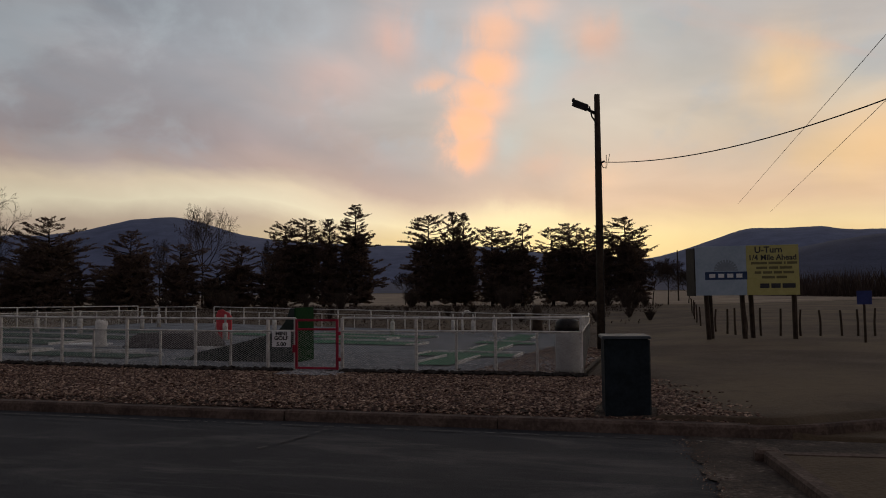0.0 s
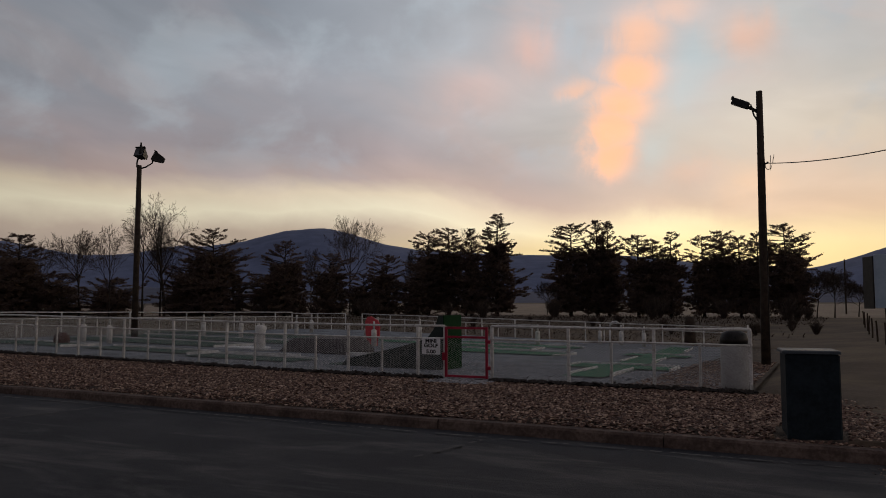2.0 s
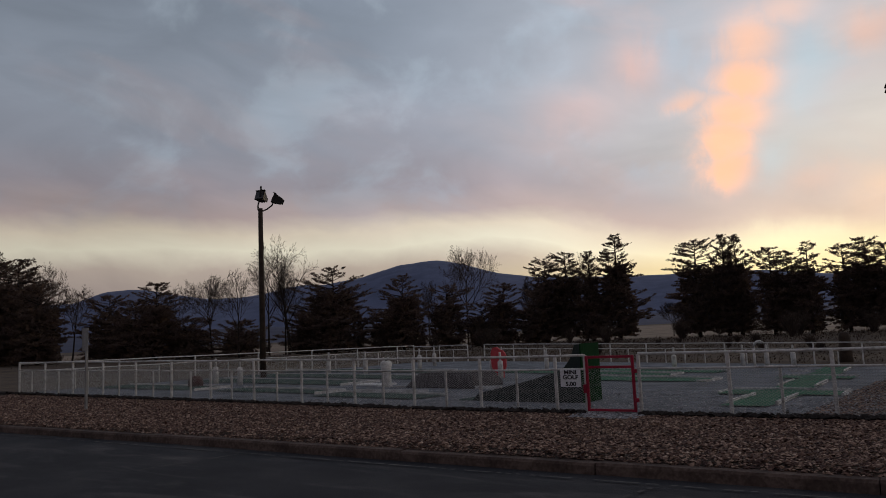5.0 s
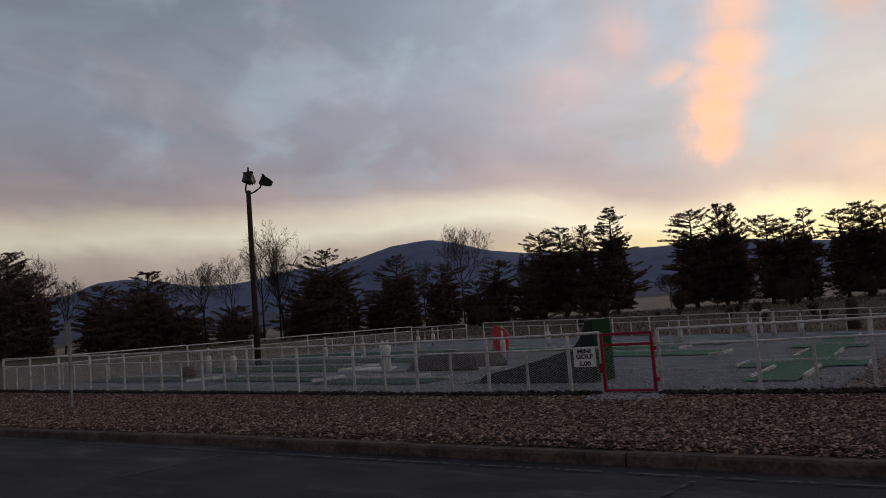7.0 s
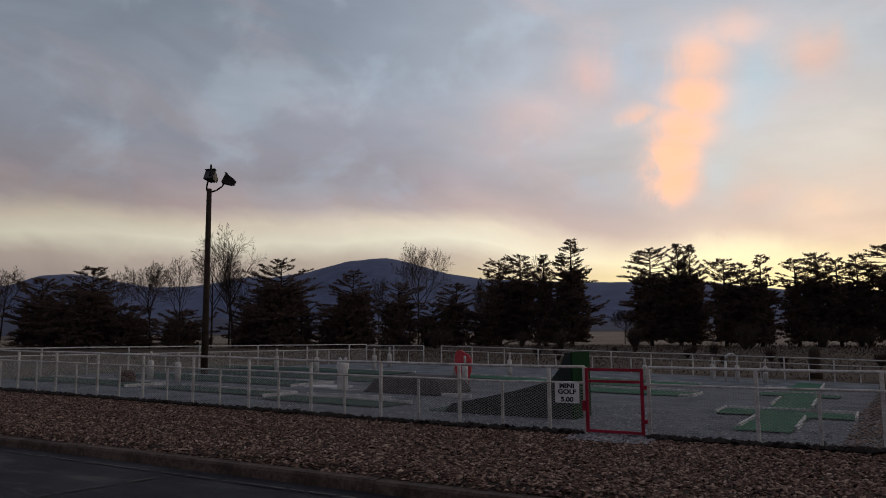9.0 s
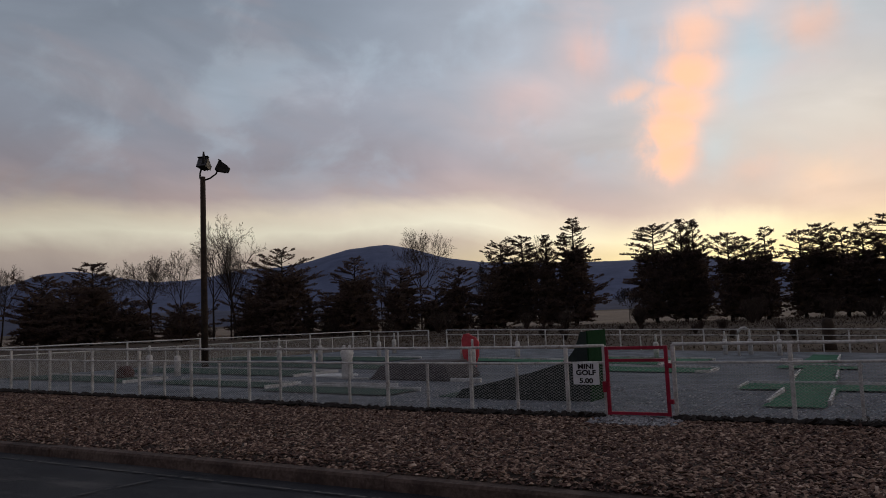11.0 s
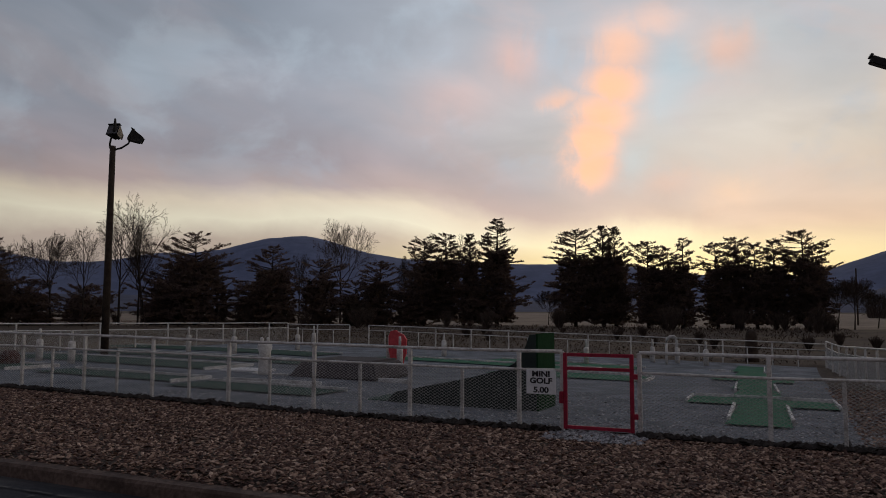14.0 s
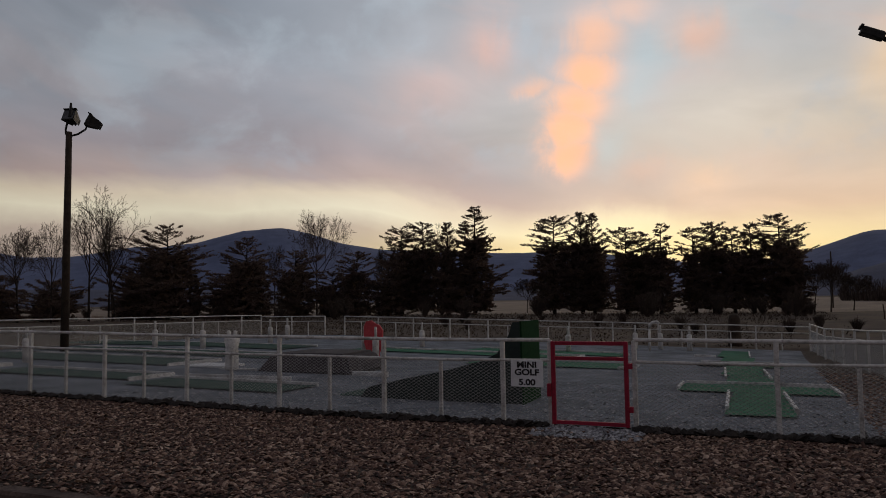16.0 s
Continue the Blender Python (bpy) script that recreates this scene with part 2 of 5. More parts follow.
ASPHALT = material("old_asphalt", [(0.0, (0.012, 0.013, 0.017)), (0.55, (0.022, 0.023, 0.028)), (0.85, (0.036, 0.036, 0.04)), (1.0, (0.058, 0.056, 0.054))], 0.55, 0.9, 0.5, 90)


def scuffed_asphalt():
    """Dark asphalt with dusty pale drifts and fine aggregate."""
    tr = ASPHALT.node_tree
    bsdf = tr.nodes["Principled BSDF"]
    pos = tr.nodes.new("ShaderNodeNewGeometry").outputs["Position"]
    mp = tr.nodes.new("ShaderNodeMapping")
    mp.inputs["Scale"].default_value, mp.inputs["Rotation"].default_value = (0.28, 1.1, 1.0), (0, 0, 0.15)
    tr.links.new(pos, mp.inputs["Vector"])
    drift = smooth_step(tr, noise_node(tr, mp.outputs[0], 1.3, 7, 0.66, 0.9), 0.50, 0.70)
    grit = smooth_step(tr, noise_node(tr, pos, 60, 3, 0.7), 0.45, 0.7)
    old = bsdf.inputs["Base Color"].links[0].from_socket
    col = mix(tr, math_node(tr, "MULTIPLY", drift, math_node(tr, "MULTIPLY_ADD", grit, 0.6, 0.35)), old, (0.125, 0.118, 0.112))
    # tyre-polished and scraped streaks running across the lot
    for turn, size, lo, hi, share in ((0.9, 0.8, 0.60, 0.72, 0.35), (-0.55, 1.1, 0.63, 0.74, 0.28)):
        mp = tr.nodes.new("ShaderNodeMapping")
        mp.inputs["Scale"].default_value, mp.inputs["Rotation"].default_value = (0.16 * size, 1.6 * size, 1.0), (0, 0, turn)
        tr.links.new(pos, mp.inputs["Vector"])
        streak = smooth_step(tr, noise_node(tr, mp.outputs[0], 1.7, 6, 0.7, 0.5), lo, hi)
        col = mix(tr, math_node(tr, "MULTIPLY", streak, math_node(tr, "MULTIPLY_ADD", grit, share, share * 0.5)), col, (0.15, 0.145, 0.14))
    tr.links.new(col, bsdf.inputs["Base Color"])


scuffed_asphalt()
GRAVEL = material("grey_gravel", [(0.0, (0.075, 0.088, 0.102)), (0.5, (0.14, 0.158, 0.178)), (1.0, (0.23, 0.248, 0.275))], 1.2, 0.95, 0.8, 30)
SOIL = material("leaf_litter_soil", [(0.0, (0.022, 0.016, 0.012)), (0.5, (0.055, 0.040, 0.030)), (1.0, (0.12, 0.09, 0.065))], 6, 0.95, 0.8, 8)
STONE = material("river_stone", [(0.0, (0.026, 0.013, 0.011)), (0.28, (0.078, 0.042, 0.032)), (0.58, (0.17, 0.10, 0.070)), (0.80, (0.34, 0.23, 0.165)), (0.92, (0.48, 0.35, 0.26)), (1.0, (0.68, 0.54, 0.43))], 9, 0.8, 0.2, 4, island=0.8)
STONE_PIECE = material("river_stone_single", [(0.0, (0.026, 0.013, 0.011)), (0.28, (0.078, 0.042, 0.032)), (0.58, (0.17, 0.10, 0.070)), (0.80, (0.34, 0.23, 0.165)), (0.92, (0.48, 0.35, 0.26)), (1.0, (0.68, 0.54, 0.43))], 9, 0.8, 0.2, 4, random_obj=0.8)
EDGE = material("dark_edging_rock", [(0.0, (0.012, 0.010, 0.009)), (1.0, (0.05, 0.04, 0.034))], 9, 0.9, 0.3, island=0.5)
PEBBLE = material("grey_pebble", [(0.0, (0.13, 0.13, 0.14)), (0.5, (0.30, 0.30, 0.31)), (1.0, (0.5, 0.5, 0.5))], 9, 0.9, 0.2, island=0.85)
GRASS = material("dormant_grass", [(0.0, (0.040, 0.027, 0.018)), (0.5, (0.066, 0.046, 0.031)), (1.0, (0.105, 0.076, 0.052))], 0.35, 0.95, 0.8, 40)


def patchy_grass():
    """Broad worn and tufted patches over the dormant lawn."""
    tr = GRASS.node_tree
    bsdf = tr.nodes["Principled BSDF"]
    pos = tr.nodes.new("ShaderNodeNewGeometry").outputs["Position"]
    old = bsdf.inputs["Base Color"].links[0].from_socket
    broad = smooth_step(tr, noise_node(tr, pos, 0.16, 4, 0.6, 0.4), 0.42, 0.66)
    tuft = smooth_step(tr, noise_node(tr, pos, 2.6, 5, 0.7), 0.48, 0.72)
    col = mix(tr, math_node(tr, "MULTIPLY", broad, 0.75), old, (0.118, 0.086, 0.050))
    col = mix(tr, math_node(tr, "MULTIPLY", tuft, 0.45), col, (0.050, 0.036, 0.022))
    tr.links.new(col, bsdf.inputs["Base Color"])


patchy_grass()
STRAW = material("pale_straw_field", [(0.0, (0.12, 0.09, 0.066)), (0.5, (0.19, 0.145, 0.105)), (1.0, (0.28, 0.22, 0.16))], 0.12, 0.95, 0.4, 30)
BLADE = material("dry_grass_blade", [(0.0, (0.045, 0.031, 0.021)), (1.0, (0.10, 0.072, 0.048))], 2, 0.9, 0.0, island=0.7)
POLE = material("weathered_pole_wood", [(0.0, (0.022, 0.015, 0.011)), (1.0, (0.058, 0.040, 0.028))], 5, 0.9, 0.5)
DARK_METAL = material("dark_lamp_metal", two((0.012, 0.011, 0.011), (0.035, 0.032, 0.03)), 8, 0.5, 0.1, metal=0.5)
LENS = material("floodlight_glass", two((0.05, 0.05, 0.055), (0.09, 0.09, 0.095)), 5, 0.15, 0.0)
CABLE = material("black_cable", two((0.012, 0.012, 0.012), (0.02, 0.02, 0.02)), 5, 0.7, 0.0)
NEEDLE = material("cedar_needles", [(0.0, (0.105, 0.076, 0.070)), (0.6, (0.16, 0.115, 0.095)), (1.0, (0.26, 0.17, 0.105))], 0.8, 0.9, 0.0, island=0.5)


def let_light_through(m, share):
    """Thin foliage: part of the light passes and scatters on."""
    tr = m.node_tree
    bsdf, out = tr.nodes["Principled BSDF"], tr.nodes["Material Output"]
    thin, both = tr.nodes.new("ShaderNodeBsdfTranslucent"), tr.nodes.new("ShaderNodeMixShader")
    tr.links.new(bsdf.inputs["Base Color"].links[0].from_socket, thin.inputs["Color"])
    both.inputs[0].default_value = share
    tr.links.new(bsdf.outputs[0], both.inputs[1])
    tr.links.new(thin.outputs[0], both.inputs[2])
    tr.links.new(both.outputs[0], out.inputs["Surface"])


let_light_through(NEEDLE, 0.5)
BARK = material("dark_bark", two((0.018, 0.013, 0.010), (0.05, 0.038, 0.03)), 4, 0.95, 0.4)
TWIG = material("bare_twig", two((0.03, 0.022, 0.018), (0.085, 0.062, 0.048)), 2, 0.95, 0.0)
BRUSH = material("winter_brush", [(0.0, (0.026, 0.018, 0.015)), (0.7, (0.06, 0.042, 0.034)), (1.0, (0.13, 0.095, 0.075))], 0.4, 0.95, 0.0, island=0.6)
PALE_BRUSH = material("pale_dry_brush", [(0.0, (0.10, 0.07, 0.055)), (1.0, (0.34, 0.25, 0.19))], 0.4, 0.95, 0.0, island=0.6)
BARREL = material("red_brown_paint", two((0.05, 0.022, 0.018), (0.09, 0.035, 0.028)), 3, 0.8, 0.2)
SLAB = material("bright_wet_patch_white", two((0.55, 0.55, 0.54), (0.78, 0.78, 0.77)), 3, 0.7, 0.2)
# both ridges: the blue of distance haze is mixed into the base colour
HILL = material("haze_blue_far_ridge", [(0.0, (0.080, 0.100, 0.175)), (1.0, (0.125, 0.15, 0.25))], 0.012, 1.0, 0.0, 12)
HILL_NEAR = material("haze_blue_near_ridge", [(0.0, (0.040, 0.048, 0.085)), (1.0, (0.068, 0.078, 0.13))], 0.02, 1.0, 0.0, 12)
SIGN_BLUE = material("pale_blue_sign_sheet", two((0.30, 0.38, 0.46), (0.38, 0.46, 0.54)), 1.5, 0.5, 0.0)
SIGN_YELLOW = material("faded_yellow_sign_sheet", two((0.42, 0.38, 0.13), (0.50, 0.46, 0.18)), 1.5, 0.5, 0.0)
SIGN_NAVY = material("navy_sign_print", two((0.02, 0.04, 0.10), (0.03, 0.06, 0.14)), 3, 0.5, 0.0)
SIGN_DULL = material("dull_grey_sign", two((0.20, 0.19, 0.18), (0.34, 0.33, 0.31)), 4, 0.8, 0.1)
SIGN_GREY = material("grey_sign_print", two((0.20, 0.24, 0.28), (0.25, 0.29, 0.33)), 3, 0.5, 0.0)
SIGN_INK = material("dark_sign_print", two((0.03, 0.03, 0.035), (0.05, 0.05, 0.055)), 3, 0.5, 0.0)
SIGN_BROWN = material("faded_sign_print", two((0.13, 0.115, 0.05), (0.17, 0.15, 0.07)), 3, 0.6, 0.0)
SIGN_WHITE = material("white_sign_sheet", [(0.0, (0.62, 0.62, 0.62)), (1.0, (0.78, 0.78, 0.78))], 3, 0.5, 0.0)
BLUE = material("blue_sign_back", two((0.02, 0.03, 0.12), (0.03, 0.045, 0.18)), 3, 0.5, 0.0)


# ---------------- mesh tools ----------------
class Shape:
    def __init__(self):
        self.v, self.f = [], []

    def add(self, vs, fs):
        k = len(self.v)
        self.v += [tuple(p) for p in vs]
        self.f += [tuple(i + k for i in q) for q in fs]
        return self

    def box(self, x0, y0, z0, x1, y1, z1, m=None, b=0.0):
        """A box; b chamfers its four upright edges and the top rim."""
        if b:
            ring = [(x0 + b, y0), (x1 - b, y0), (x1, y0 + b), (x1, y1 - b), (x1 - b, y1), (x0 + b, y1), (x0, y1 - b), (x0, y0 + b)]
            cx, cy = (x0 + x1) / 2, (y0 + y1) / 2
            sx, sy = 1 - 2 * b / (x1 - x0), 1 - 2 * b / (y1 - y0)
            top = [(cx + (x - cx) * sx, cy + (y - cy) * sy) for x, y in ring]
            vs = [(x, y, z0) for x, y in ring] + [(x, y, z1 - b) for x, y in ring] + [(x, y, z1) for x, y in top]
            fs = [tuple(range(7, -1, -1)), tuple(range(16, 24))]
            for r in (0, 8):
                fs += [(r + i, r + (i + 1) % 8, r + 8 + (i + 1) % 8, r + 8 + i) for i in range(8)]
        else:
            vs = [(x, y, z) for z in (z0, z1) for x, y in ((x0, y0), (x1, y0), (x1, y1), (x0, y1))]
            fs = [(3, 2, 1, 0), (4, 5, 6, 7), (0, 1, 5, 4), (1, 2, 6, 5), (2, 3, 7, 6), (3, 0, 4, 7)]
        if m:
            vs = [m @ Vector(p) for p in vs]
        return self.add(vs, fs)

    def tube(self, pts, radii, n=6, caps=True):
        pts = [Vector(p) for p in pts]
        if isinstance(radii, (int, float)):
            radii = [radii] * len(pts)
        k = len(self.v)
        for i, p in enumerate(pts):
            d = (pts[min(i + 1, len(pts) - 1)] - pts[max(i - 1, 0)]).normalized()
            a = d.cross(Vector((0.31, 0.17, 1.0) if abs(d.z) < 0.9 else (1, 0, 0))).normalized()
            c = d.cross(a)
            for j in range(n):
                w = 2 * math.pi * j / n
                self.v.append(tuple(p + (a * math.cos(w) + c * math.sin(w)) * radii[i]))
        for i in range(len(pts) - 1):
            for j in range(n):
                q, r = k + i * n, (j + 1) % n
                self.f.append((q + j, q + r, q + n + r, q + n + j))
        if caps:
            self.f.append(tuple(range(k + n - 1, k - 1, -1)))
            e = k + (len(pts) - 1) * n
            self.f.append(tuple(range(e, e + n)))
        return self

    def lathe(self, profile, x, y, n=20):
        k = len(self.v)
        for r, z in profile:
            for j in range(n):
                w = 2 * math.pi * j / n
                self.v.append((x + r * math.cos(w), y + r * math.sin(w), z))
        for i in range(len(profile) - 1):
            for j in range(n):
                q, r = k + i * n, (j + 1) % n
                self.f.append((q + j, q + r, q + n + r, q + n + j))
        self.f.append(tuple(range(k + n - 1, k - 1, -1)))
        e = k + (len(profile) - 1) * n
        self.f.append(tuple(range(e, e + n)))
        return self

    def prism(self, outline, a, b, axis="y"):
        """An outline in the plane across the axis, drawn out from a to b."""
        n = len(outline)
        place = {"y": lambda p, s: (p[0], s, p[1]), "x": lambda p, s: (s, p[0], p[1]), "z": lambda p, s: (p[0], p[1], s)}[axis]
        vs = [place(p, a) for p in outline] + [place(p, b) for p in outline]
        fs = [tuple(range(n)), tuple(range(2 * n - 1, n - 1, -1))] + [((i + 1) % n, i, n + i, n + (i + 1) % n) for i in range(n)]
        return self.add(vs, fs)

    def mesh(self, name, mat, smooth=False):
        me = bpy.data.meshes.new(name)
        me.from_pydata(self.v, [], self.f)
        me.materials.append(mat)
        if smooth:
            me.polygons.foreach_set("use_smooth", [True] * len(me.polygons))
        me.update()
        return me


def part(name, shape, mat, parent=None, label="", smooth=False):
    ob = new(name, shape.mesh(name, mat, smooth))
    if parent is not None:
        ob.parent = parent
    if label:
        tagged(ob, label)
    return ob


def thing(name, label, category, at=(0, 0, 0), group="", kind=""):
    """An Empty at a thing's base; its parts are built in the thing's own coordinates."""
    ob = new(name)
    ob.empty_display_size = 0.1
    ob.location = at
    return tagged(ob, label, category, group, kind)


def setting(name, shape, mat, label, category, smooth=False, kind="structure"):
    return tagged(part(name, shape, mat, None, "", smooth), label, category, "", kind)


def rise(x):
    """The foot of the fence climbs gently away from the gate."""
    return 0.012 * min(max(-3 - x, 0), 24)


def fall(x, y):
    """The lie of the land: level along the fence, falling away behind it on the dawn side."""
    s = min(max((x + 17) / 17, 0), 1.25)
    if x > 5:
        s = max(1.25 - (x - 5) * 0.17, 0.45)
    d = min(max(y, 0), 20)
    if y > 20:
        d = max(20 - (y - 20) * 0.5, 0)
    return -0.024 * s * d + rise(x) * min(max(1 - y / 23.5, 0), 1)


LOT, KERB_Y, KERB_TOP = -0.22, -4.62, -0.08

# ---------------- ground, lot, kerbs ----------------
def sheet(xs, ys, height):
    s = Shape()
    n = len(xs)
    s.v = [(x, y, height(x, y)) for y in ys for x in xs]
    s.f = [(j * n + i, j * n + i + 1, j * n + n + i + 1, j * n + n + i) for j in range(len(ys) - 1) for i in range(n - 1)]
    return s


def kerb_bend(x):
    """The kerb turns away round the lawn past the end of the stone bed."""
    u = max(x - 8.2, 0)
    return KERB_Y + 0.33 * u + 0.12 * min(u, 2.0) ** 2 + 0.4 * max(u - 2.0, 0)


def land(x, y):
    if x > 8.3 and -4.4 <= y < kerb_bend(x) + 0.12:
        return LOT + 0.006
    if y < -4.4:
        return -0.34
    if y < 0.1 and x < 7.1:
        return -0.10 + rise(x) * max(0, (y + 4.4) / 4.4)
    if y > 150:
        return (y - 150) * 0.004
    return fall(x, y) - (0.02 if x > 6 or y > 23.7 else 0.10) + (0.05 * noise.noise((x * 0.15, y * 0.15, 0)) if y > 1 and (x > 7 or y > 22) else 0)


far = [150, 220, 320, 460, 700, 1100, 1800, 3000, 4500]
ground = setting("ground", sheet([-a for a in far[::-1]] + list(np.arange(-100, 5, 2.5)) + [5.8, 6.1, 7.0, 7.2, 8.2, 8.4] + list(np.arange(8.8, 14.9, 0.3)) + list(np.arange(15, 101, 2.5)) + far,
                                 [-a for a in far[::-1]] + list(np.arange(-100, -9, 10)) + [-4.42, -4.38] + list(np.arange(-4.2, -0.3, 0.2)) + [0.0, 0.2] + list(np.arange(2, 17, 2)) + [18.0, 20.0, 22.0, 23.6, 23.8] + list(np.arange(26, 42, 2)) + list(np.arange(45, 140, 5)) + far, land),
                 GRASS, "dark dormant winter grass running out to the hills", "ground", True)
def hay_sheet():
    """A field whose near edge bends back behind the denser part of the tree row."""
    s = sheet(list(np.arange(-260, 76, 7.0)), list(np.linspace(0, 1, 24)), lambda x, v: 0.0)
    near = lambda x: 50 + 30 * min(max((x + 62) / 24, 0), 1) + 2.5 * noise.noise((x * 0.12, 0, 4)) + 1.2 * max(x - 12, 0)
    out = []
    for x, v, z in s.v:
        y = near(x) + (330 - near(x)) * v ** 1.6
        out.append((x, y, land(x, y) + 0.05 + 0.8 * max(0, (y - 80) / 228) + 0.12 * noise.noise((x * 0.02, y * 0.02, 2)) - (0.12 if v == 0 else 0)))
    s.v = out
    return s


straw = setting("hay_field", hay_sheet(),
                STRAW, "pale straw field behind the tree row", "field", True)
lot = setting("parking_lot", sheet(list(np.arange(-60, 41, 2.0)), list(np.arange(-60, -6, 2.0)) + [KERB_Y + 0.02], lambda x, y: LOT + 0.012 * noise.noise((x * 0.3, y * 0.3, 5))),
              ASPHALT, "worn dark asphalt of the motel parking lot", "asphalt", True)
bed = setting("stone_bed", sheet(list(np.arange(-40, 8.4, 0.35)), [-4.46, -4.42, -4.36] + list(np.linspace(-4.2, 0.05, 15)), lambda x, y: -0.03 + rise(x) * max(0, (y + 4.4) / 4.4) - 0.06 * max(0, min(1, (-4.2 - y) / 0.22)) + 0.012 * noise.noise((x * 2, y * 2, 1)) + -0.25 * max(0, x - 8.0 + (y + 4.4) * 0.28)),
              SOIL, "dark soil and leaf litter under the landscaping stones", "flower bed", True)
court = setting("gravel_court", sheet([-21.7] + list(np.arange(-21.0, 3.6, 0.75)) + [3.75], list(np.arange(0.02, 23.6, 0.78)), lambda x, y: fall(x, y) + 0.004),
                GRAVEL, "pale grey gravel of the mini golf court", "gravel", True)


def kerb_shape(length):
    s = Shape()
    prof = [(-0.02, LOT - 0.1), (0.0, LOT - 0.1), (0.02, KERB_TOP - 0.03), (0.045, KERB_TOP), (0.20, KERB_TOP + 0.005), (0.215, KERB_TOP - 0.02), (0.215, LOT - 0.1)]
    return s.prism(prof[1:], 0.006, length - 0.006, "x")


kerb_line = thing("kerb", "brown-stained concrete kerb with joints along the stone bed", "kerb", (0, KERB_Y, 0), "", "structure")
kerb_mesh = kerb_shape(3.05).mesh("kerb_block", KERB)
for i in range(20):
    ob = new("kerb_block", kerb_mesh)
    ob.parent = kerb_line
    ob.location = (8.2 - 3.05 * (i + 1), 0.012 * math.sin(i * 2.1), 0.008 * math.cos(i * 1.7))
for i in range(7):
    xa, xb = 8.2 + 0.9 * i, 8.2 + 0.9 * (i + 1)
    ya, yb = kerb_bend(xa), kerb_bend(xb)
    ob = part("kerb_block", kerb_shape(math.hypot(xb - xa, yb - ya) + 0.03), KERB, kerb_line)
    ob.matrix_basis = Matrix.Translation((xa, ya - KERB_Y, -0.012)) @ Matrix.Rotation(math.atan2(yb - ya, xb - xa), 4, "Z")

# grassy island beside the drain
island = thing("kerbed_island", "low dirt island edged with worn concrete kerb", "island", (8.15, -5.75, LOT - 0.05), "", "structure")
s = Shape()
s.prism([(0.15, -0.15), (6.0, 0.25), (6.0, -12), (1.6, -12)], 0.0, 0.13, "z")
part("island_soil", s, GRASS, island)
for a, b in (((0, 0), (6.0, 0.42)), ((0, 0.03), (0.8, -6.0)), ((0.8, -6.0), (1.6, -12))):
    s = Shape()
    d = Vector((b[0] - a[0], b[1] - a[1], 0))
    m = Matrix.Translation((*a, 0)) @ Matrix.Rotation(math.atan2(d.y, d.x), 4, "Z")
    s.box(0, -0.18 if b[1] > 0 else 0.0, 0, d.length - 0.01, 0.0 if b[1] > 0 else 0.18, 0.14 if b[1] > 0 else 0.17, m, 0.025)
    part("kerb_block", s, KERB, island)


part("kerb_block", Shape().box(-0.05, -0.19, 0, 0.21, 0.05, 0.176, None, 0.03), KERB, island)


# ---------------- front fence ----------------
FENCE_H, MID = 1.05, 0.80


def mesh_panel(x0, x1, z0, z1, pitch=0.075, slope=0.58, w=0.0021, foot=None):
    """Diamond wire: two families of leaning strands, each a thin strip with depth."""
    s = Shape()
    if foot:
        lift = (foot(x0) + foot(x1)) / 2
        z0, z1 = z0 + lift, z1 + lift
    h = z1 - z0
    run = h / slope
    for sign in (1, -1):
        a = x0 - run
        while a < x1 + run:
            p, q = (a, z0), (a + sign * run, z1)
            if sign < 0:
                p, q = (a + run, z0), (a, z1)
            # clip to the panel
            (xa, za), (xb, zb) = p, q
            t0, t1 = 0.0, 1.0
            dx = xb - xa
            for lim, side in ((x0, 1), (x1, -1)):
                fa, fb = (xa - lim) * side, (xb - lim) * side
                if fa < 0 and fb < 0:
                    t0, t1 = 1, 0
                elif fa < 0:
                    t0 = max(t0, -fa / (fb - fa))
                elif fb < 0:
                    t1 = min(t1, fa / (fa - fb))
            if t1 - t0 > 0.02:
                A, B = (xa + dx * t0, za + (zb - za) * t0), (xa + dx * t1, za + (zb - za) * t1)
                y = 0.003 * sign
                s.add([(A[0], y, A[1] - w * 1.4), (B[0], y, B[1] - w * 1.4), (B[0], y, B[1] + w * 1.4), (A[0], y, A[1] + w * 1.4),
                       (A[0], y + 0.004, A[1]), (B[0], y + 0.004, B[1])], [(0, 1, 2, 3), (1, 0, 4, 5), (3, 2, 5, 4)])
            a += pitch
    return s


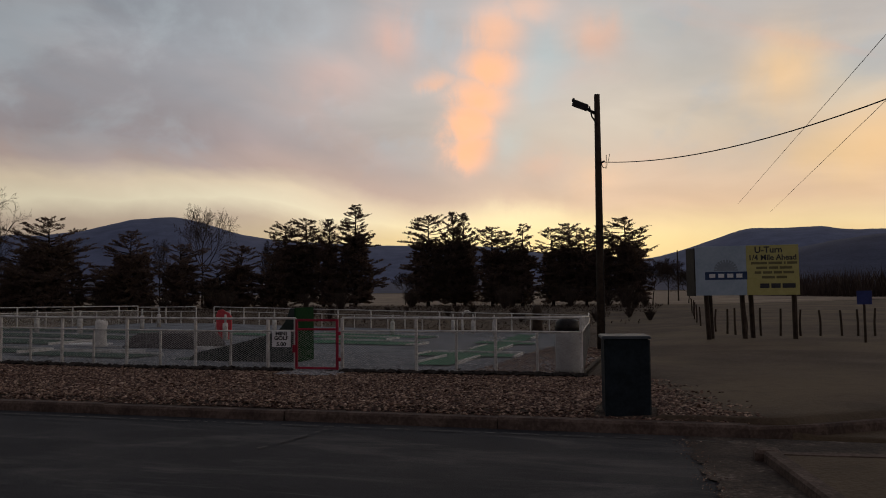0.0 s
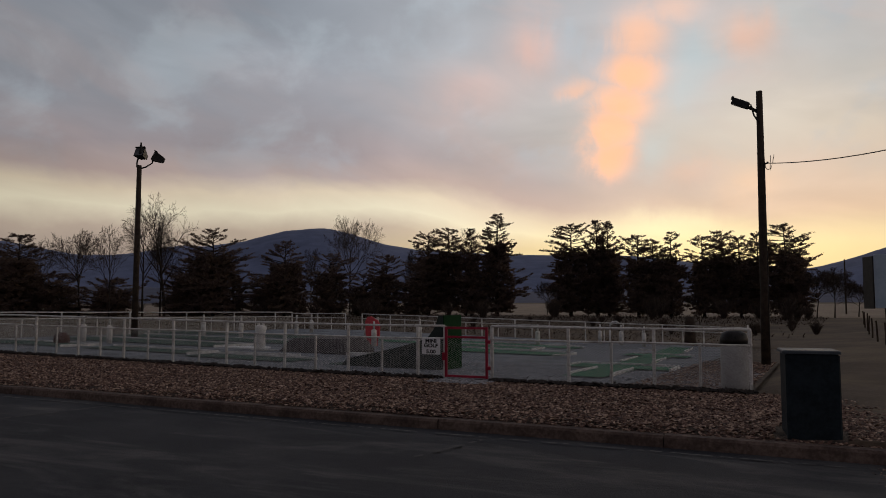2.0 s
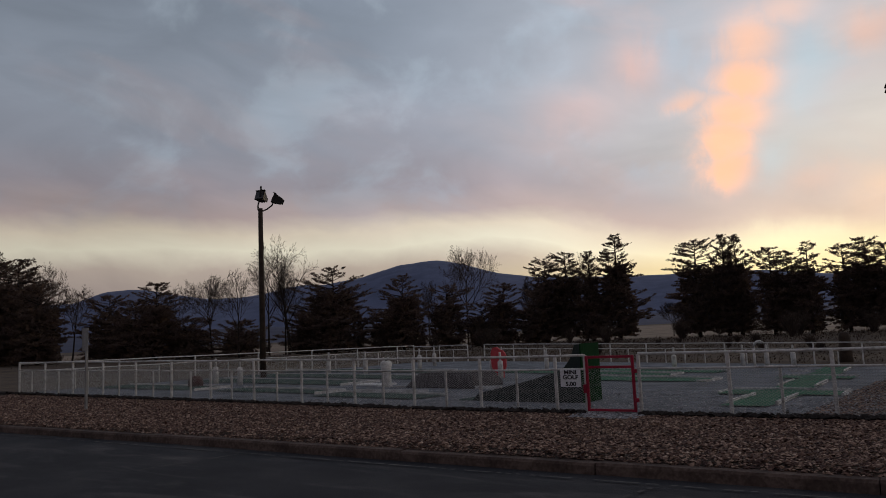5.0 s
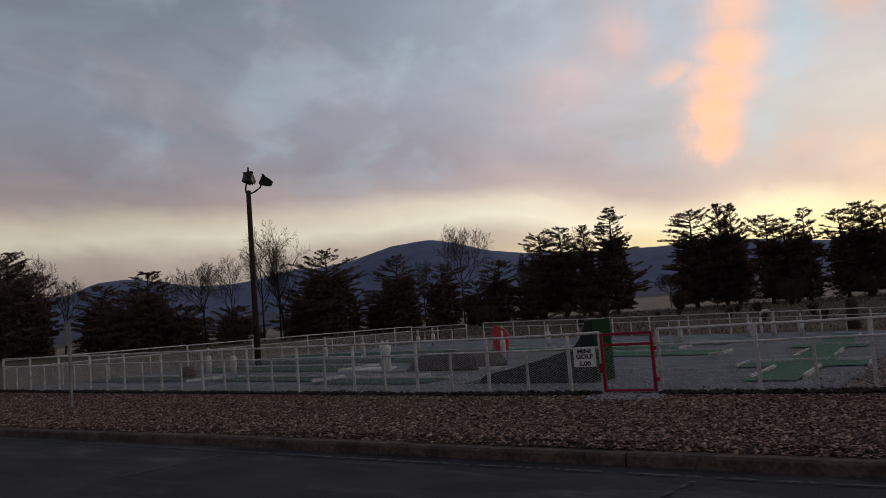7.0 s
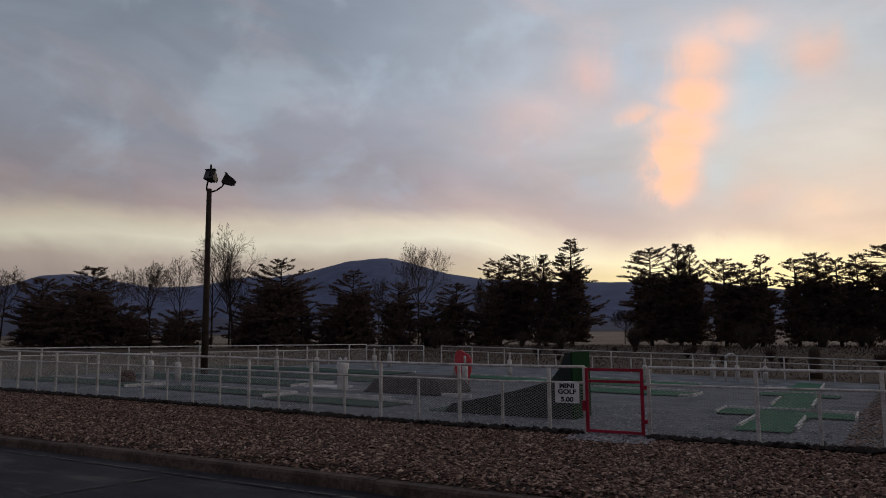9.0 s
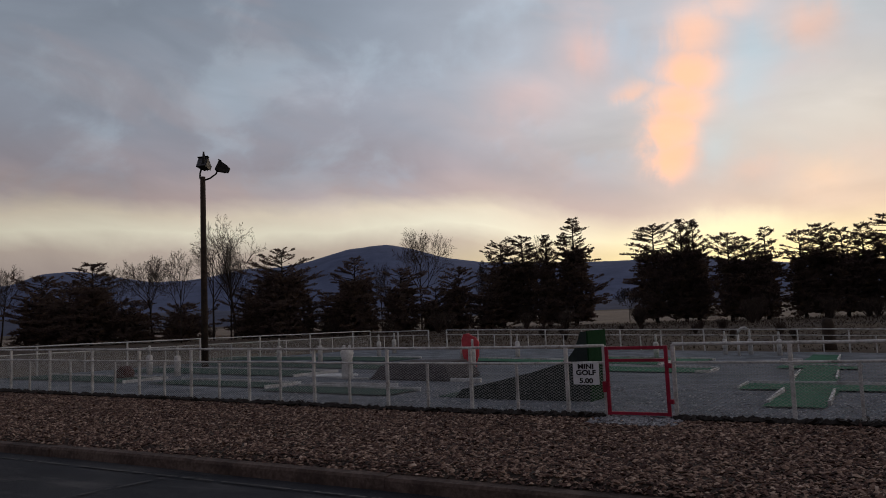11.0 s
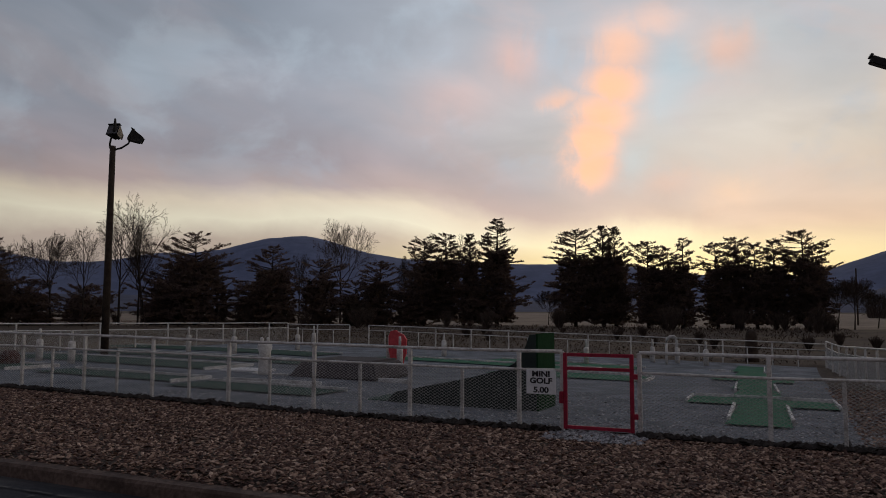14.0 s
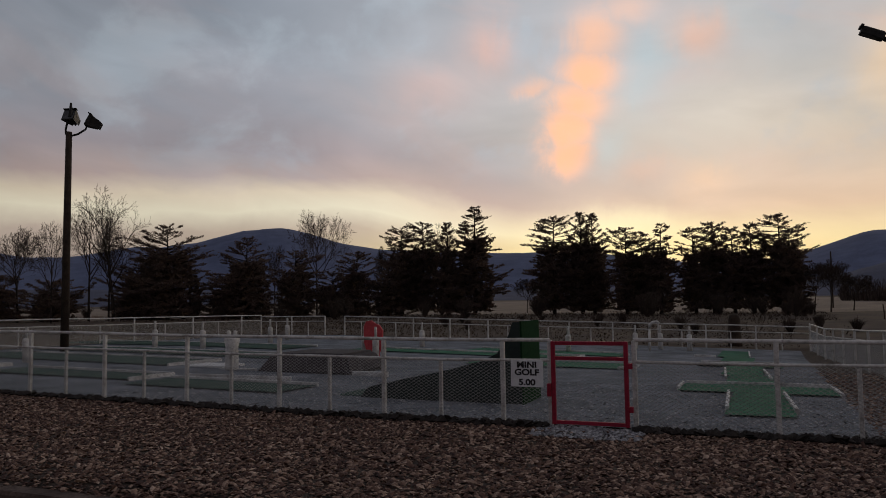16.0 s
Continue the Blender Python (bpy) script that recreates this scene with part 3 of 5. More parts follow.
def fence_run(name, label, full, half, rails, group, wire=True, y=0.0, height=FENCE_H, mid=MID, posts_r=0.028, turn=None, base=None, mid_rail=True):
    """A pipe-and-mesh fence along its own x axis; full and half list where the tall and the short posts stand."""
    f = thing(name, label, "fence", (0, y, 0), group)
    if turn:
        f.matrix_basis = turn
    base = base or (lambda x: 0.0)
    for x in full:
        z = base(x)
        part("post", Shape().box(x - posts_r, -posts_r, z - 0.05, x + posts_r, posts_r, z + height + 0.01, None, 0.006), WHITE, f)
    for x in half:
        z = base(x)
        part("post", Shape().box(x - posts_r * 0.8, -posts_r * 0.8, z - 0.05, x + posts_r * 0.8, posts_r * 0.8, z + mid, None, 0.005), WHITE, f)
    stops = sorted(list(full) + list(half))
    for x0, x1 in rails:
        inner = [x0] + [x for x in stops if x0 + 0.02 < x < x1 - 0.02] + [x1]
        part("top_rail", Shape().tube([(x, -0.004 + 0.004 * math.sin(3 * x), base(x) + height + 0.012 + 0.006 * math.sin(1.3 * x)) for x in inner], 0.024, 8), WHITE, f, "", True)
        if mid_rail:
            part("mid_rail", Shape().tube([(x, -0.02, base(x) + mid + 0.006 * math.sin(1.7 * x + 1)) for x in inner], 0.019, 8), WHITE, f, "", True)
    if wire:
        for x0, x1 in rails:
            inner = [x0] + [x for x in stops if x0 + 0.05 < x < x1 - 0.05] + [x1]
            for a, b in zip(inner, inner[1:]):
                p = part("mesh_panel", mesh_panel(a, b, 0.03, mid - 0.01, foot=base), WIRE, f)
                p.location = (0, -0.03, 0)
    return f


lefts = [-0.66 - 1.735 * i for i in range(13)]
fence_run("front_fence", "white pipe fence with diamond wire mesh below its mid rail", [-0.03] + lefts, [x + 0.86 for x in lefts[1:]], [(lefts[-1], -0.03)], "court fence", base=rise)
fence_run("front_fence", "white pipe fence with diamond wire mesh beside the gate", [1.02, 2.6, 4.2, 5.83], [3.42, 5.0], [(1.02, 5.83)], "court fence")
# side fence back from the corner, and the far fences with the opening between them
FAR = 23.5
side_turn = Matrix.Translation((5.83, 0, 0)) @ Matrix.Rotation(radians(94.2), 4, "Z")
fence_run("side_fence", "white pipe fence running back from the corner", [0.05 + 1.8 * i for i in range(1, 13)] + [23.5], [0.95, 2.75, 4.55], [(0.0, 23.5)], "court fence", True, 0, turn=side_turn, base=lambda x: fall(5.83 - 0.073 * x, x))
fence_run("far_fence", "white pipe fence along the far side of the court", [-16.85 + 1.9 * i for i in range(11)] + [4.1], [-15.9 + 1.9 * i for i in range(11)], [(-16.85, 4.1)], "court fence", False, FAR, 0.93, 0.69, base=lambda x: fall(x, FAR))
fence_run("far_fence", "short white pipe fence beside the opening in the far side", [-21.9, -20.0, -18.0], [-20.95, -19.0], [(-21.9, -18.0)], "court fence", False, FAR, 0.93, 0.69, base=lambda x: fall(x, FAR))
back_turn = Matrix.Translation((-21.5, 0, 0)) @ Matrix.Rotation(radians(91), 4, "Z")
fence_run("side_fence", "white pipe fence closing the far end of the court", [0.25 + 3.6 * i for i in range(1, 7)] + [23.5], [2.05 + 3.6 * i for i in range(6)], [(0.0, 23.5)], "court fence", True, 0, 1.0, 0.75, turn=back_turn, base=lambda x: fall(-21.5, x))


def gate():
    g = thing("gate", "closed red-painted steel gate with a top bar, latch and hinges", "gate", (0, 0, 0))
    W, Hh, r = 0.955, 1.05, 0.026
    for x in (0.0 + r, W - r):
        part("upright", Shape().box(x - r, -0.075, 0.02, x + r, -0.03, Hh, None, 0.006), RED, g)
    part("top_bar", Shape().box(2 * r, -0.072, Hh - 0.05, W - 2 * r, -0.032, Hh - 0.002, None, 0.006), RED, g)
    part("mid_bar", Shape().box(2 * r, -0.072, 0.815, W - 2 * r, -0.032, 0.86, None, 0.006), RED, g)
    part("bottom_bar", Shape().box(2 * r, -0.072, 0.025, W - 2 * r, -0.032, 0.07, None, 0.006), RED, g)
    for z in (0.2, 0.72):
        part("hinge", Shape().box(W - 0.01, -0.09, z, W + 0.05, -0.03, z + 0.07, None, 0.008), RED, g)
    part("latch", Shape().box(-0.055, -0.095, 0.36, 0.0, -0.025, 0.52, None, 0.01), RED, g)
    p = part("mesh_panel", mesh_panel(0.05, 0.905, 0.07, 0.81, w=0.0013), WIRE, g)
    p.location = (0, -0.05, 0)


gate()


def lettering(text, size, mat, parent, m, name="lettering", bold=0.0):
    cu = bpy.data.curves.new(name, "FONT")
    cu.body, cu.size, cu.align_x, cu.align_y, cu.extrude, cu.offset = text, size, "CENTER", "CENTER", 0.0015, bold
    tmp = new(name, cu)
    me = bpy.data.meshes.new_from_object(tmp.evaluated_get(bpy.context.evaluated_depsgraph_get()))
    bpy.data.objects.remove(tmp)
    me.materials.append(mat)
    ob = new(name, me)
    ob.parent = parent
    ob.matrix_basis = m
    return ob


def price_sign():
    s = thing("price_sign", "white board with black lettering hung on the fence mesh", "sign", (-0.315, -0.075, 0.47))
    part("board", Shape().box(-0.212, 0, 0, 0.212, 0.012, 0.335, None, 0.003), SIGN_WHITE, s)
    for text, z, size in (("MINI", 0.275, 0.105), ("GOLF", 0.18, 0.105), ("5.00", 0.055, 0.105)):
        ob = lettering(text, size, BLACK, s, pose(0.0, -0.002, z, 90), "lettering", 0.004)
        ob.scale = (1.22, 1, 1)


price_sign()


# ---------------- court things ----------------
def ski_jump():
    j = thing("ski_jump_hole", "dark green ski-jump ramp rising to a tall green end", "golf ramp", (-0.79, 1.93, fall(-2, 2)))
    top = [(-3.05, 0.05), (-2.9, 0.20), (-2.2, 0.34), (-1.4, 0.52), (-0.85, 0.67), (-0.62, 0.78), (-0.48, 0.95), (-0.40, 1.12), (-0.35, 1.27), (-0.205, 1.28)]
    D = 0.98
    for y0, y1 in ((0.0, 0.03), (D - 0.03, D)):
        part("side_panel", Shape().prism([(-3.05, 0.0)] + top[:-1] + [(-0.235, 1.275), (-0.222, 0.0)], y0, y1, "y"), JUMP_SIDE, j)
    low = [(x, z - 0.07) for x, z in top[1:]]
    part("ramp_deck", Shape().prism(low + [(x, z - 0.025) for x, z in top[:0:-1]], 0.031, D - 0.031, "y"), FELT_DARK, j)
    part("end_panel", Shape().prism([(-0.220, 0.0), (-0.190, 0.0), (-0.203, 1.285), (-0.233, 1.285)], 0.0, D, "y"), JUMP_GREEN, j, "bright green end panel")
    part("toe_felt", Shape().box(-3.55, 0.05, -0.02, -3.06, D - 0.05, 0.04, None, 0.01), FELT_DARK, j)


ski_jump()


def golf_hole(name_label, pieces, boards, dark=False):
    """A flat hole: felt rectangles, each x0, y0, x1, y1, with board edgings."""
    x, y = pieces[0][0], pieces[0][1]
    z = fall(x, y)
    h = thing("golf_hole", name_label, "golf hole", (x, y, z), "golf holes")
    for i, (x0, y0, x1, y1) in enumerate(pieces):
        s = sheet(list(np.linspace(x0 - x, x1 - x, 5)), list(np.linspace(y0 - y, y1 - y, 7)), lambda a, b: fall(a + x, b + y) - z + 0.035 + 0.003 * i)
        k = len(s.v)
        s.add([(p[0], p[1], p[2] - 0.05) for p in s.v], [])
        part("felt", s, FELT_DARK if dark else FELT, h)
    for (xa, ya, xb, yb) in boards:
        d = Vector((xb - xa, yb - ya, fall(xb, yb) - fall(xa, ya)))
        m = Matrix.Translation((xa - x, ya - y, fall(xa, ya) - z)) @ d.to_track_quat("X", "Z").to_matrix().to_4x4()
        part("edge_board", Shape().box(0, -0.025, -0.02, d.length, 0.025, 0.085, m, 0.006), BOARD, h)
    return h


golf_hole("bright green felt cross-shaped hole with worn white edge boards",
          [(1.94, 1.6, 2.84, 5.0), (0.98, 5.0, 3.62, 6.6), (1.70, 6.6, 2.62, 9.4), (1.5, 9.4, 2.42, 12.8), (0.7, 12.8, 2.9, 14.3), (1.2, 14.3, 2.15, 18.0), (0.95, 18.0, 1.95, 21.5)],
          [(1.95, 2.2, 1.86, 4.95), (2.86, 2.2, 2.76, 4.95), (0.98, 6.72, 1.75, 6.78), (1.76, 6.78, 2.69, 6.86), (2.7, 6.86, 3.62, 6.92), (0.98, 5.2, 0.93, 6.65), (3.65, 4.95, 3.6, 6.65),
           (1.66, 8.4, 1.5, 11.6), (2.58, 8.4, 2.42, 11.6), (0.7, 14.5, 1.3, 14.55), (1.31, 14.55, 2.19, 14.7), (2.2, 14.7, 2.9, 14.8), (1.98, 18.6, 1.9, 21.5), (0.2, 18.2, 0.9, 18.2)])
golf_hole("narrow green felt hole with pale boards", [(-5.2, 10.2, -0.8, 12.4)], [(-5.2, 12.55, -1.1, 12.55), (-1.1, 12.55, -0.75, 12.1), (-0.75, 12.1, -0.72, 10.6), (-0.72, 10.6, -1.0, 10.2)])
golf_hole("narrow green felt hole with pale boards", [(-7.5, 16.0, -2.0, 17.8)], [(-7.5, 17.85, -2.2, 17.85), (-2.2, 17.85, -1.9, 17.4)])
golf_hole("long dark green felt hole with pale boards", [(-14.0, 2.4, -9.5, 3.6)], [(-14.0, 3.65, -9.5, 3.65), (-9.48, 2.35, -9.48, 3.65)], True)
golf_hole("worn dark felt hole with weathered boards", [(-9.0, 1.7, -5.4, 3.0)], [(-9.0, 3.05, -5.4, 3.05), (-9.0, 3.5, -6.6, 3.9)], True)
golf_hole("long green felt hole beside the bollards", [(-20.0, 5.6, -11.5, 7.6)], [(-20.0, 7.65, -11.5, 7.65), (-11.48, 5.6, -11.48, 7.65)], True)
golf_hole("long green felt hole at the back of the court", [(-20.5, 8.9, -9.8, 10.8)], [(-20.5, 10.85, -9.8, 10.85), (-9.75, 8.9, -9.75, 10.85)], True)
golf_hole("green felt hole along the far fence", [(-11.0, 13.8, -3.0, 15.3)], [(-11.0, 15.35, -3.0, 15.35), (-3.0, 13.8, -3.0, 15.35)])
golf_hole("green felt hole along the far fence", [(-24.0, 12.6, -13.0, 14.9)], [(-24.0, 14.95, -13.0, 14.95)], True)
golf_hole("short green felt hole near the front mesh", [(-21.0, 2.4, -15.0, 3.9)], [(-21.0, 3.95, -15.0, 3.95), (-14.98, 2.4, -14.98, 3.95)], True)


def mound():
    z = fall(-7, 6)
    m = thing("carpet_mound", "dark carpeted mound with sloping ends between the holes", "golf obstacle", (-7.4, 5.4, z))
    s = Shape()
    base = [(-1.3, 0.0), (1.3, 0.05), (1.2, 2.2), (-1.2, 2.2)]
    crest = [(-0.95, 0.25), (1.0, 0.3), (0.95, 1.9), (-0.9, 1.9)]
    s.add([(x, y, -0.02) for x, y in base] + [(x, y, 0.46) for x, y in crest], [(3, 2, 1, 0), (4, 5, 6, 7), (0, 1, 5, 4), (1, 2, 6, 5), (2, 3, 7, 6), (3, 0, 4, 7)])
    me = s.mesh("mound", MOUND)
    bm = bmesh.new()
    bm.from_mesh(me)
    bmesh.ops.bevel(bm, geom=bm.edges[:], offset=0.08, segments=3, affect="EDGES")
    bm.to_mesh(me)
    bm.free()
    ob = new("mound", me)
    ob.parent = m
    for x0, x1 in ((-2.4, -1.32), (1.32, 2.2)):
        part("approach_board", Shape().box(x0, 0.1, -0.02, x1, 0.2, 0.09, None, 0.01), BOARD, m)


mound()


def bollard(x, y, h=0.95):
    z = fall(x, y)
    b = thing("bollard", "white painted post with a thick base and slim top", "bollard", (x, y, z), "hole bollards")
    part("base_sleeve", Shape().lathe([(0.10, -0.03), (0.10, h * 0.62), (0.085, h * 0.66), (0.05, h * 0.68)], 0, 0, 12), WHITE, b, "", True)
    part("post", Shape().lathe([(0.042, h * 0.66), (0.042, h - 0.02), (0.03, h)], 0, 0, 10), WHITE, b, "", True)
    return b


for x, y in ((-17.3, 5.1), (-15.7, 4.9), (-17.6, 11.5), (-15.75, 11.85), (-15.9, 16.0), (-16.6, 18.2), (-8.9, 11.2), (-8.25, 10.7), (-12.6, 18.2), (-9.8, 17.4), (-4.1, 17.7), (-2.3, 21.5), (-1.35, 21.7), (-0.22, 21.4)):
    bollard(x, y)


def stump():
    p = thing("brown_stump", "weathered brown wooden stump behind the far fence", "stump", (1.3, 25.2, land(1.3, 25.2)))
    part("stump_body", Shape().lathe([(0.32, -0.1), (0.27, 0.25), (0.25, 1.1), (0.2, 1.3), (0.06, 1.36)], 0, 0, 12), POLE, p, "", True)


stump()


def brown_barrel():
    p = thing("brown_barrel", "small rounded red-brown barrel on the court", "golf obstacle", (-16.7, 3.75, 0))
    part("barrel_body", Shape().lathe([(0.17, -0.02), (0.25, 0.15), (0.27, 0.28), (0.24, 0.42), (0.14, 0.52)], 0, 0, 16), BARREL, p, "", True)


brown_barrel()
# added slab: its white stands in for a bright wet patch in the gravel
slab = thing("wet_patch_slab", "thin white slab standing in for a bright wet patch in the gravel", "slab", (-10.5, 6.2, fall(-10.5, 6.2)))
part("slab_top", Shape().box(-0.6, -0.45, -0.02, 0.6, 0.45, 0.05, None, 0.01), SLAB, slab)
post_arm = thing("curved_marker", "slim white post with a curved white arm", "post", (-1.65, 20.8, fall(-1.65, 20.8)))
part("post", Shape().tube([(0, 0, -0.05), (0, 0, 0.85)], 0.05, 8), WHITE, post_arm, "", True)
part("curved_arm", Shape().tube([(0, 0, 0.84), (0.03, 0, 1.0), (0.14, 0, 1.1), (0.3, 0, 1.12), (0.42, 0, 1.06)], [0.05, 0.06, 0.06, 0.05, 0.02], 8), WHITE, post_arm, "", True)


def pedestal():
    p = thing("white_pedestal", "white painted post with a wide body and two short prongs", "post", (-9.4, 5.5, fall(-9.4, 5.5)))
    part("body", Shape().lathe([(0.17, -0.03), (0.16, 0.1), (0.15, 0.55), (0.19, 0.72), (0.17, 0.80), (0.09, 0.83)], 0, 0, 16), WHITE, p, "", True)
    for sx in (-0.1, 0.1):
        part("prong", Shape().lathe([(0.045, 0.78), (0.045, 0.92), (0.02, 0.95)], sx, 0, 8), WHITE, p, "", True)


pedestal()


def red_cutout():
    r = thing("red_cutout", "faded red painted plywood cut-out on two feet", "golf obstacle", (-8.5, 11.0, fall(-8.5, 11)))
    r.scale = (1.35, 1.0, 1.16)
    out = [(-0.14, 0.12), (0.16, 0.12), (0.24, 0.35), (0.25, 0.72), (0.16, 0.86), (0.06, 0.90), (-0.04, 0.98), (-0.17, 0.95), (-0.23, 0.80), (-0.22, 0.4)]
    part("panel", Shape().prism(out, -0.03, 0.03, "y"), RED_PALE, r)
    for x in (-0.1, 0.1):
        part("foot", Shape().box(x - 0.04, -0.1, -0.02, x + 0.04, 0.1, 0.13, None, 0.01), RED_PALE, r)


red_cutout()


def corner_can():
    c = thing("concrete_trash_can", "pale concrete barrel bin with a dark domed lid", "trash can", (5.53, 0.42, 0))
    part("barrel", Shape().lathe([(0.23, -0.02), (0.235, 0.1), (0.235, 0.78), (0.22, 0.80)], 0, 0, 24), CONCRETE, c, "", True)
    part("lid", Shape().lathe([(0.235, 0.802), (0.24, 0.88), (0.22, 0.97), (0.15, 1.03), (0.05, 1.055)], 0, 0, 24), DARK_METAL, c, "dark domed lid", True)


corner_can()


def trash_bin():
    b = thing("outdoor_bin", "tall dark steel trash bin standing on the stone bed", "trash can", (6.75, -4.0, -0.04))
    b.rotation_euler = (0, 0, radians(8))
    part("body", Shape().box(-0.28, -0.28, -0.02, 0.30, 0.30, 0.97, None, 0.02), BIN, b)
    part("lid", Shape().box(-0.31, -0.29, 0.972, 0.31, 0.31, 1.01, None, 0.012), LID, b, "lid with its grey-blue sheen in the colour")
    part("side_latch", Shape().box(0.301, -0.1, 0.68, 0.325, 0.02, 0.80, None, 0.006), BIN, b)


trash_bin()


# ---------------- poles, lamps, wires ----------------
def floodlight(parent, m):
    f = part("floodlight", Shape().add([m @ Vector(p) for p in ((-0.17, 0, -0.16), (0.17, 0, -0.16), (0.17, 0, 0.16), (-0.17, 0, 0.16), (-0.10, 0.30, -0.10), (0.10, 0.30, -0.10), (0.10, 0.30, 0.10), (-0.10, 0.30, 0.10))],
                                       [(0, 1, 2, 3), (7, 6, 5, 4), (1, 0, 4, 5), (2, 1, 5, 6), (3, 2, 6, 7), (0, 3, 7, 4)]), DARK_METAL, parent)
    part("lens", Shape().box(-0.15, -0.012, -0.14, 0.15, -0.002, 0.14, m), LENS, f)
    part("visor", Shape().box(-0.18, -0.05, 0.162, 0.18, 0.05, 0.175, m), DARK_METAL, f)
    for k in range(3):
        part("cooling_fin", Shape().box(-0.1 + 0.09 * k, 0.301, -0.08, -0.08 + 0.09 * k, 0.36, 0.08, m), DARK_METAL, f)


def pole_near():
    z = fall(5.5, 10.3)
    p = thing("light_pole", "weathered wooden pole with one floodlight and service wires", "light pole", (5.53, 10.28, z))
    H = 7.95 - z
    part("pole", Shape().tube([(0, 0, -0.2), (0.02, 0, 2.5), (0.03, 0, 5.0), (0.04, 0, H)], [0.135, 0.125, 0.11, 0.09], 12), POLE, p, "", True)
    part("bracket", Shape().tube([(0.0, -0.1, H - 0.95), (-0.12, -0.16, H - 0.75), (-0.16, -0.18, H - 0.55), (-0.2, -0.2, H - 0.42)], 0.028, 6), DARK_METAL, p)
    part("arm", Shape().tube([(0.03, 0, H - 0.66), (-0.3, -0.12, H - 0.46)], 0.05, 6), DARK_METAL, p)
    head = part("floodlight", Shape().box(-0.24, -0.12, -0.09, 0.28, 0.12, 0.09, pose(-0.50, -0.16, H - 0.34, 0, 24, 8), 0.03), DARK_METAL, p)
    part("lens", Shape().box(-0.20, -0.09, -0.102, 0.16, 0.09, -0.092, pose(-0.50, -0.16, H - 0.34, 0, 24, 8)), LENS, head)
    part("hood", Shape().box(-0.29, -0.13, 0.04, -0.22, 0.13, 0.11, pose(-0.50, -0.16, H - 0.34, 0, 24, 8), 0.01), DARK_METAL, head)
    part("conduit", Shape().tube([(0.12, -0.08, 0.5), (0.13, -0.06, 3.0), (0.13, -0.05, H - 2.1)], 0.014, 5), DARK_METAL, p)
    part("insulator", Shape().tube([(0.1, -0.05, H - 2.27), (0.24, -0.05, H - 2.2)], 0.03, 8), DARK_METAL, p)
    part("drip_loop", Shape().tube([(0.12, -0.05, H - 2.3), (0.2, -0.05, H - 2.42), (0.3, -0.05, H - 2.4), (0.36, -0.05, H - 2.2), (0.4, -0.04, H - 1.98)], 0.010, 5), CABLE, p)
    part("drip_loop", Shape().tube([(0.12, -0.06, H - 2.1), (0.17, -0.06, H - 2.38), (0.28, -0.06, H - 2.45), (0.3, -0.05, H - 2.0)], 0.010, 5), CABLE, p)


pole_near()


def pole_far():
    z = fall(-18, 8)
    p = thing("flood_light_pole", "tall wooden pole with twin floodlights on curved arms", "light pole", (-17.95, 8.0, z))
    H = 7.1
    part("pole", Shape().tube([(0, 0, -0.2), (0, 0, 3.5), (0, 0, H)], [0.13, 0.115, 0.095], 12), POLE, p, "", True)
    for sx, up, turn in ((-0.02, 0.35, 15), (0.55, 0.2, -50)):
        dx, dy = sx * 0.75, sx * 0.65
        part("arm", Shape().tube([(0, 0, H - 0.15), (dx * 0.5 - (0.12 if sx < 0 else 0), dy * 0.5, H - 0.05), (dx * 0.9 - (0.12 if sx < 0 else 0), dy * 0.9, H + 0.12), (dx, dy, H + up + 0.1)], 0.035, 6), DARK_METAL, p)
        floodlight(p, pose(dx, dy, H + up + 0.22, -25, 0, turn) @ Matrix.Scale(1.25, 4))
    part("cap_fitting", Shape().tube([(0.06, 0, H + 0.5), (0.06, 0, H + 0.95)], [0.09, 0.03], 6), DARK_METAL, p)


pole_far()


def wire(name, a, b, sag, r, label, n=24):
    pts = [Vector(a).lerp(Vector(b), i / n) - Vector((0, 0, sag * 4 * (i / n) * (1 - i / n))) for i in range(n + 1)]
    if name == "service_wire":
        pts += [Vector((20, -13, 6.6)), Vector((30, -30, 9.0))]
    return tagged(part(name, Shape().tube(pts, r, 5), CABLE), label, "cable")


wire("service_wire", (5.75, 10.25, 5.72), (14.5, -3.7, 5.84), 0.80, 0.014, "black service wire slung from the wooden pole")
wire("power_line", (19.9, 105.0, 14.5), (16.2, -20.0, 12.0), 0.0, 0.016, "thin power line running over the grass")
wire("power_line", (22.8, 94.6, 12.1), (18.0, -12.0, 12.0), 0.0, 0.016, "thin power line running over the grass")
up = thing("utility_pole", "thin distant wooden utility pole beside the track", "utility pole", (10.95, 103, 0.0))
part("pole", Shape().tube([(0, 0, -0.5), (0, 0, 7.65)], [0.11, 0.09], 8), POLE, up)


def post_sign():
    p = thing("small_post_sign", "narrow dull grey sign board on a thin post", "sign", (-13.4, -2.2, 0.03))
    part("post", Shape().box(-0.03, -0.03, -0.1, 0.03, 0.03, 1.62, None, 0.006), SIGN_DULL, p)
    part("board", Shape().box(-0.14, -0.05, 1.55, 0.14, -0.031, 2.16, None, 0.005), SIGN_DULL, p)


post_sign()


